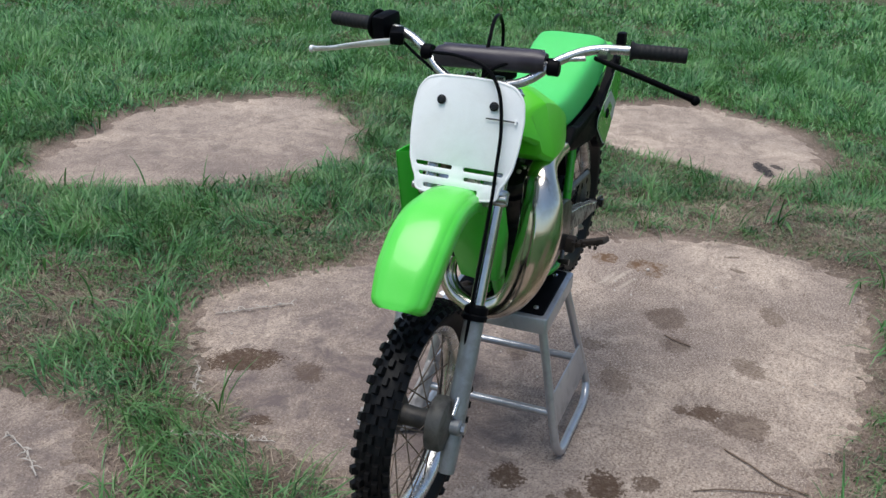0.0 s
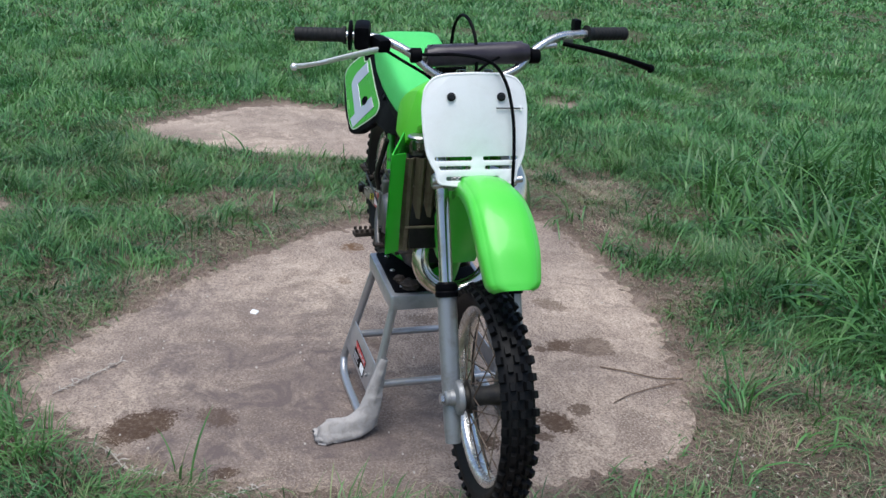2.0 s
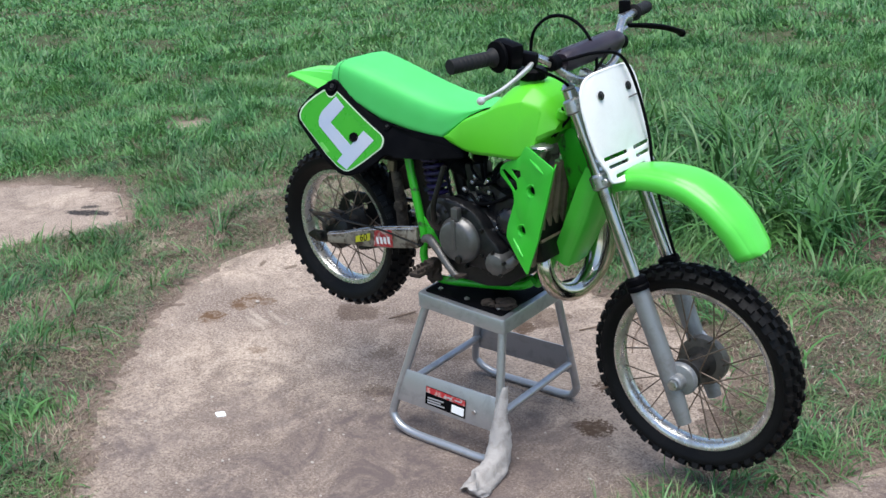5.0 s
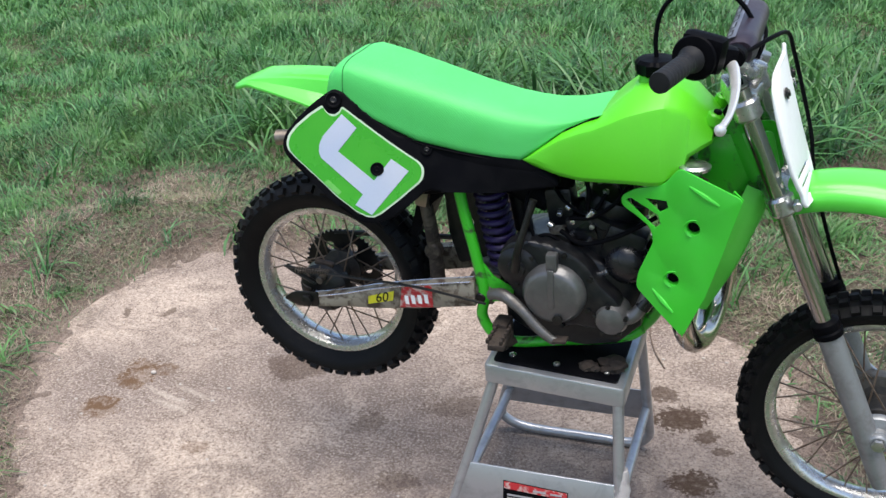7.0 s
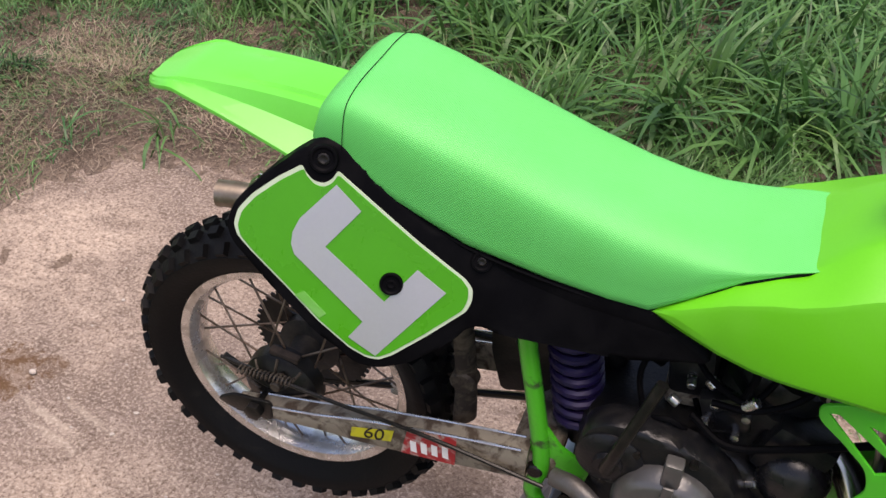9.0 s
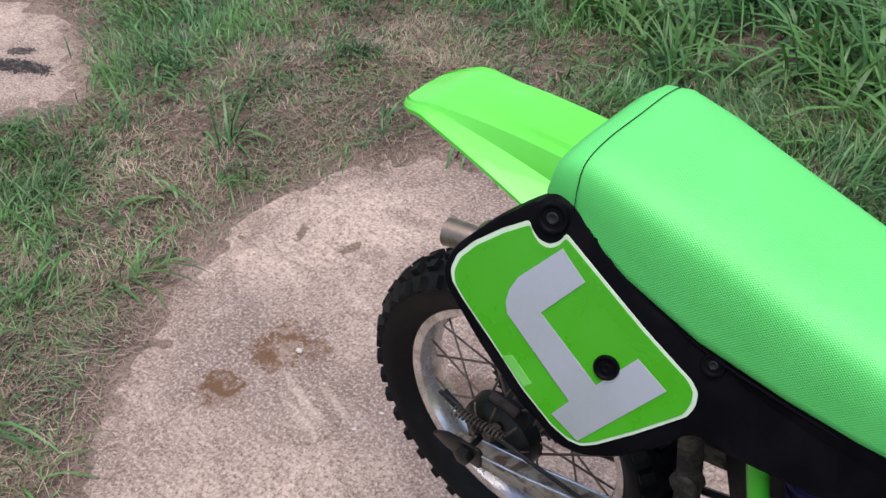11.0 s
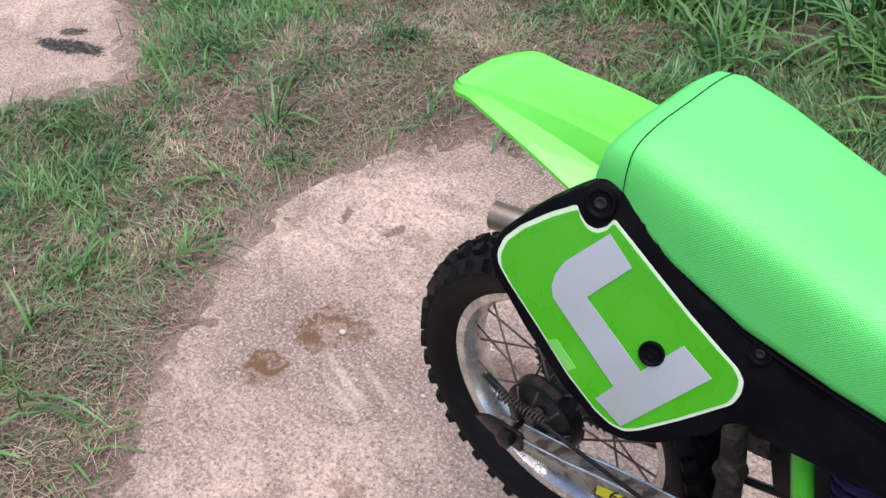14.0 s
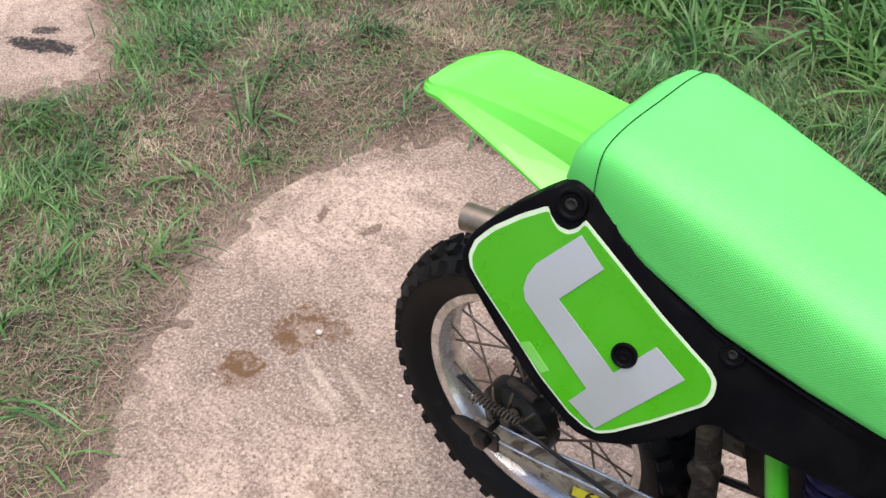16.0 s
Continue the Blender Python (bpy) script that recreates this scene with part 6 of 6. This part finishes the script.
    part("chain_guide", block((0.06, 0.03, 0.07), (-0.43, 0.066, 0.50), (0, 0, 0), 0.006), ALU, arm, "aluminium chain guide plate")
    # rear brake: arm, spring, rod
    part("brake_arm", tube([(-0.600, -0.082, 0.560), (-0.640, -0.088, 0.585), (-0.668, -0.092, 0.606)], 0.006, 8, 3), DARK, arm)
    part("brake_rod", tube([(-0.672, -0.094, 0.604), (-0.50, -0.112, 0.605), (-0.33, -0.122, 0.606), (-0.16, -0.128, 0.588)], 0.0032, 8, 5), DARK, arm, "thin rear brake rod")
    pts = [(-0.548 - 0.0009 * k, -0.103 - 0.00006 * k + 0.0065 * math.cos(k * 0.9), 0.606 + 0.0065 * math.sin(k * 0.9)) for k in range(96)]
    part("brake_spring", tube(pts, 0.0014, 6, smooth=False), GRIMY, arm, "return spring on the brake rod")


def build_engine():
    bm = bmesh.new()
    loops = []
    for x, zb, zt, w in ((-0.135, 0.56, 0.68, 0.070), (-0.125, 0.535, 0.70, 0.085), (-0.05, 0.500, 0.725, 0.095), (0.05, 0.495, 0.715, 0.095), (0.12, 0.505, 0.68, 0.088), (0.165, 0.54, 0.64, 0.065)):
        loops.append(section(x, [(0, zb), (w * 0.85, zb), (w, zb + 0.02), (w, zt - 0.03), (w * 0.8, zt), (0, zt)]))
    rings(bm, loops)
    eng = part("engine", bm, ENGINE, bike, "dark grey two-stroke engine block")
    # right-hand case with the round clutch cover
    outline = [(-0.125, 0.680), (-0.122, 0.725), (-0.090, 0.752), (-0.030, 0.750), (0.030, 0.735), (0.070, 0.705), (0.090, 0.665), (0.135, 0.630), (0.135, 0.585), (0.095, 0.560), (0.040, 0.562), (0.0, 0.556), (-0.050, 0.570), (-0.085, 0.620)]
    case = part("side_case", sheet(rounded(outline, 0.03, 4), 0.040, lambda u, v, d: (u, -(0.092 + d), v), (), 0.010), ENGINE, eng, "dark grey clutch-side case")
    cover = part("clutch_cover", lathe([(0.068, -0.128), (0.068, -0.142), (0.065, -0.146), (0.062, -0.152), (0.058, -0.158), (0.052, -0.161), (0.030, -0.163), (0.004, -0.164)], 44, "y", (-0.003, 0, 0.640)), COVER, case, "round grey clutch cover")
    part("cover_rib", block((0.014, 0.005, 0.088), (-0.003, -0.164, 0.662), (0, 0, 0), 0.0025), COVER, cover)
    part("cover_boss", block((0.024, 0.022, 0.040), (-0.003, -0.147, 0.718), (0, 0, 0), 0.005), COVER, case)
    part("filler_plug", lathe([(0.011, -0.163), (0.011, -0.168), (0.006, -0.169)], 14, "y", (0.010, 0, 0.592)), DARK, cover)
    for k in range(7):
        a = 0.4 + 2 * math.pi * k / 7
        part("case_bolt", lathe([(0.006, -0.128), (0.006, -0.138), (0.003, -0.139)], 8, "y", (-0.003 + 0.082 * math.cos(a), 0, 0.645 + 0.085 * math.sin(a))), DARK, case)
    part("kick_boss", lathe([(0.044, -0.110), (0.044, -0.134), (0.036, -0.140), (0.020, -0.142), (0.018, -0.150), (0.006, -0.152)], 28, "y", (-0.082, 0, 0.690)), ENGINE, case, "kickstart boss")
    part("kick_lever", tube([(-0.082, -0.150, 0.690), (-0.072, -0.160, 0.74), (-0.055, -0.150, 0.80), (-0.040, -0.140, 0.85)], [0.010, 0.008, 0.0075, 0.008], 10, 4), DARK, eng, "folded kickstart lever")
    # water pump
    pump = part("water_pump", lathe([(0.036, -0.085), (0.036, -0.128), (0.030, -0.140), (0.012, -0.146)], 26, "y", (0.115, 0, 0.588)), COVER, eng, "grey water pump cover")
    part("pump_outlet", tube([(0.125, -0.118, 0.590), (0.152, -0.118, 0.592), (0.172, -0.112, 0.612), (0.190, -0.105, 0.66)], [0.016, 0.015, 0.013, 0.013], 12, 4), COVER, pump)
    for a in (0.3, 1.7, 2.9, 4.2, 5.3):
        part("pump_bolt", lathe([(0.005, -0.132), (0.005, -0.142), (0.002, -0.143)], 8, "y", (0.115 + 0.034 * math.cos(a), 0, 0.588 + 0.034 * math.sin(a))), DARK, pump)
    # cylinder and head, leaning forward
    ax, bx = Vector((0.060, 0, 0.680)), Vector((0.118, 0, 0.855))
    cyl = part("cylinder", aligned(lathe([(0.070, 0), (0.078, 0.006), (0.078, 0.020), (0.068, 0.024), (0.070, 0.085), (0.078, 0.090), (0.078, 0.108), (0.066, 0.112), (0.070, 0.124), (0.062, 0.146), (0.030, 0.156)], 12, "z"), ax, bx), ENGINE, eng, "black liquid-cooled cylinder and head")
    part("power_valve_cover", block((0.085, 0.060, 0.085), (0.130, -0.062, 0.735), (0, 18, 0), 0.016), ENGINE, cyl, "black power valve cover")
    part("spark_plug", rod((0.112, 0, 0.850), (0.120, 0, 0.890), 0.010), WHITE, cyl)
    part("plug_cap", tube([(0.120, 0, 0.885), (0.122, 0.01, 0.905), (0.10, 0.03, 0.91), (0.05, 0.04, 0.89)], 0.006, 8, 4), BLACK, cyl)
    for k in range(6):
        a = 2 * math.pi * k / 6
        part("head_nut", lathe([(0.007, 0.150), (0.007, 0.158), (0.003, 0.160)], 6, "z", (0.105 + 0.042 * math.cos(a), 0.042 * math.sin(a), 0.680)), ALU, cyl)
    # carburettor
    carb = part("carburettor", block((0.060, 0.056, 0.085), (-0.012, -0.022, 0.795), (0, -8, 0), 0.012), ENGINE, bike, "dark carburettor body")
    part("float_bowl", block((0.052, 0.050, 0.030), (-0.014, -0.022, 0.744), (0, -8, 0), 0.010), DIRTY, carb)
    part("slide_top", rod((-0.008, -0.022, 0.835), (-0.004, -0.022, 0.862), 0.022), BLACK, carb)
    part("intake_rubber", rod((0.012, -0.015, 0.785), (0.062, -0.005, 0.765), 0.028), BLACK, carb, "black intake rubber with clamp")
    part("clamp_band", rod((0.022, -0.013, 0.781), (0.030, -0.011, 0.778), 0.0305, 18), ALU, carb)
    part("air_boot", tube([(-0.04, -0.022, 0.80), (-0.09, -0.015, 0.82), (-0.16, 0, 0.85)], [0.028, 0.032, 0.036], 14, 4), BLACK, carb)
    part("idle_screw", rod((-0.010, -0.048, 0.790), (-0.008, -0.066, 0.786), 0.006, 8), ALU, carb)
    for pts, r in (([(0.0, -0.045, 0.75), (0.03, -0.075, 0.70), (-0.02, -0.10, 0.755), (-0.06, -0.09, 0.72), (-0.05, -0.08, 0.60)], 0.004),
                   ([(0.20, -0.11, 0.82), (0.12, -0.10, 0.765), (0.05, -0.105, 0.745), (0.0, -0.085, 0.76)], 0.005),
                   ([(-0.02, -0.05, 0.84), (0.01, -0.075, 0.82), (0.06, -0.08, 0.80), (0.09, -0.06, 0.84)], 0.004),
                   ([(-0.05, -0.06, 0.87), (-0.07, -0.095, 0.82), (-0.055, -0.10, 0.75)], 0.004),
                   ([(0.05, -0.07, 0.88), (0.06, -0.085, 0.85), (0.055, -0.08, 0.81)], 0.005)):
        part("hose", tube(pts, r, 8, 5), BLACK, eng, "black rubber hose")
    part("sprocket_cover", sheet(rounded([(-0.15, 0.56), (-0.15, 0.69), (-0.05, 0.71), (0.08, 0.68), (0.10, 0.58), (0.02, 0.53)], 0.03), 0.035, lambda u, v, d: (u, 0.090 + d, v), (), 0.008), ENGINE, eng, "dark left-hand engine cover")
    # controls
    part("brake_pedal", tube([(-0.150, -0.125, 0.612), (-0.115, -0.140, 0.622), (-0.075, -0.154, 0.604), (-0.040, -0.162, 0.572), (-0.010, -0.166, 0.548), (0.008, -0.166, 0.540)], [0.013, 0.014, 0.012, 0.011, 0.010, 0.009], 12, 5, flat=0.7), PEDAL, bike, "worn grey rear brake pedal")
    part("pedal_tip", block((0.030, 0.026, 0.007), (0.016, -0.167, 0.546), (0, -6, 0), 0.002), MUD, bike, "dirty pedal tip")
    # bulging power valve housing, its bolts, and hose clamps between cylinder and radiator
    dome = part("valve_housing", lathe([(0.046, -0.060), (0.046, -0.084), (0.040, -0.100), (0.026, -0.110), (0.008, -0.113)], 28, "y", (0.138, 0, 0.700)), GLOSS, eng, "glossy black valve housing")
    for k in range(5):
        a = 0.5 + 2 * math.pi * k / 5
        part("housing_bolt", lathe([(0.005, -0.080), (0.005, -0.092), (0.002, -0.093)], 8, "y", (0.138 + 0.040 * math.cos(a), 0, 0.700 + 0.040 * math.sin(a))), DARK, dome)
    part("coolant_hose", tube([(0.118, -0.020, 0.850), (0.140, -0.055, 0.838), (0.175, -0.085, 0.846), (0.205, -0.095, 0.868)], 0.016, 14, 5), GLOSS, eng, "black coolant hose to the radiator")
    part("hose_clamp", rod((0.150, -0.064, 0.838), (0.158, -0.071, 0.840), 0.0175, 16), ALU, eng)
    part("coolant_hose", tube([(0.176, -0.112, 0.615), (0.192, -0.108, 0.640), (0.205, -0.102, 0.665)], 0.0155, 14, 4), GLOSS, eng, "black lower coolant hose")
    part("reed_block", block((0.060, 0.085, 0.060), (0.040, -0.030, 0.758), (0, -20, 0), 0.010), GLOSS, eng, "black reed valve block")
    for dx, dz in ((-0.022, -0.012), (0.018, -0.022), (-0.016, 0.022), (0.024, 0.014)):
        part("block_bolt", lathe([(0.0055, -0.072), (0.0055, -0.082), (0.002, -0.083)], 8, "y", (0.040 + dx, 0, 0.758 + dz)), ALU, eng)
    for a, b, r in (((0.058, -0.085, 0.795), (0.070, -0.085, 0.812), 0.008), ((-0.030, -0.075, 0.770), (-0.018, -0.078, 0.764), 0.007), ((0.088, -0.088, 0.672), (0.100, -0.090, 0.680), 0.007), ((0.010, -0.070, 0.812), (0.020, -0.074, 0.806), 0.008)):
        part("hose_clamp", rod(a, b, r, 12), ALU, eng)
    part("ignition_lead", tube([(0.122, -0.01, 0.895), (0.140, -0.050, 0.880), (0.120, -0.085, 0.840), (0.070, -0.090, 0.800), (0.020, -0.085, 0.790)], 0.0045, 8, 6), BLACK, eng, "black ignition lead")
    for s in (-1, 1):
        peg = part("footpeg", block((0.036, 0.080, 0.014), (-0.114, s * 0.182, 0.538 if s < 0 else 0.560), (0, 0, s * -6), 0.004) if s < 0 else block((0.038, 0.100, 0.016), (-0.130, 0.195, 0.575), (22, 0, -14), 0.004), MUD, bike, "muddy folding footpeg")
        for k in range(5):
            for e in (-0.015, 0.015):
                part("peg_tooth", block((0.006, 0.009, 0.010), (-0.114 + e, s * (0.150 + 0.016 * k), (0.550 if s < 0 else 0.572)), (0, 0, 0), 0.001), MUD, peg)
        part("peg_bracket", block((0.036, 0.050, 0.046), (-0.124, s * 0.125, 0.530 if s < 0 else 0.56), (0, 0, 0), 0.008), MUD, peg)
    part("gear_lever", tube([(-0.04, 0.135, 0.565), (0.03, 0.150, 0.572), (0.085, 0.158, 0.590), (0.090, 0.185, 0.592)], [0.007, 0.006, 0.006, 0.009], 10, 4), DARK, bike, "dark gear lever")
    for name, at, size in (("mud_clod", (0.110, -0.090, 0.452), (0.032, 0.026, 0.014)), ("mud_clod", (0.065, -0.110, 0.453), (0.022, 0.016, 0.010)), ("mud_clod", (-0.118, -0.125, 0.505), (0.020, 0.024, 0.026))):
        bm = bmesh.new()
        bmesh.ops.create_icosphere(bm, subdivisions=3, radius=1.0)
        for v in bm.verts:
            k = 1 + 0.45 * noise.noise(v.co * 1.7 + Vector(at) * 30) + 0.2 * noise.noise(v.co * 5)
            v.co = Vector((v.co.x * size[0], v.co.y * size[1], v.co.z * size[2])) * k + Vector(at)
        part(name, bm, MUD, bike, "caked mud and grass")


def build_exhaust():
    path = [(0.150, -0.005, 0.725), (0.205, -0.040, 0.690), (0.246, -0.090, 0.625), (0.262, -0.094, 0.562), (0.276, -0.058, 0.518), (0.288, 0.008, 0.502), (0.296, 0.076, 0.534), (0.296, 0.116, 0.594),
            (0.288, 0.136, 0.668), (0.276, 0.145, 0.740), (0.262, 0.140, 0.805), (0.235, 0.126, 0.856), (0.17, 0.116, 0.878), (0.05, 0.110, 0.880), (-0.10, 0.104, 0.868), (-0.25, 0.085, 0.865)]
    rad = [0.020, 0.021, 0.022, 0.024, 0.025, 0.027, 0.033, 0.044, 0.053, 0.056, 0.053, 0.042, 0.032, 0.025, 0.021, 0.020]
    pipe = part("expansion_chamber", tube(path, rad, 24, 6), PIPE, bike, "shiny steel expansion chamber curling round the engine")
    part("weld_seam", tube([(0.343, 0.140, 0.668), (0.332, 0.148, 0.742), (0.312, 0.143, 0.812)], 0.0022, 6, 4), PIPE, pipe)
    for p in ((0.225, 0.170, 0.80), (0.24, 0.07, 0.50)):
        part("mount_spring", rod(p, (p[0] - 0.03, p[1] - 0.02, p[2] - 0.01), 0.004), DARK, pipe)
    sil = part("silencer", rod((-0.33, -0.075, 0.898), (-0.572, -0.112, 0.941), 0.029, 20), ALU, bike, "aluminium silencer behind the side panel")
    part("silencer_end", aligned(lathe([(0.031, 0), (0.031, 0.018), (0.024, 0.026), (0.016, 0.028)], 20, "z"), (-0.556, -0.110, 0.939), (-0.60, -0.118, 0.945)), CHROME, sil, "polished silencer end cap")
    tip = aligned(lathe([(0.0165, 0), (0.0175, 0.044), (0.0145, 0.044), (0.0135, 0.010)], 18, "z"), (-0.578, -0.116, 0.942), (-0.66, -0.130, 0.938))
    part("tail_pipe", tip, BROWNED, sil, "short bare steel tail pipe")


build_frame()
build_shock()
build_swingarm()
build_engine()
build_exhaust()
build_stand()
build_rag()
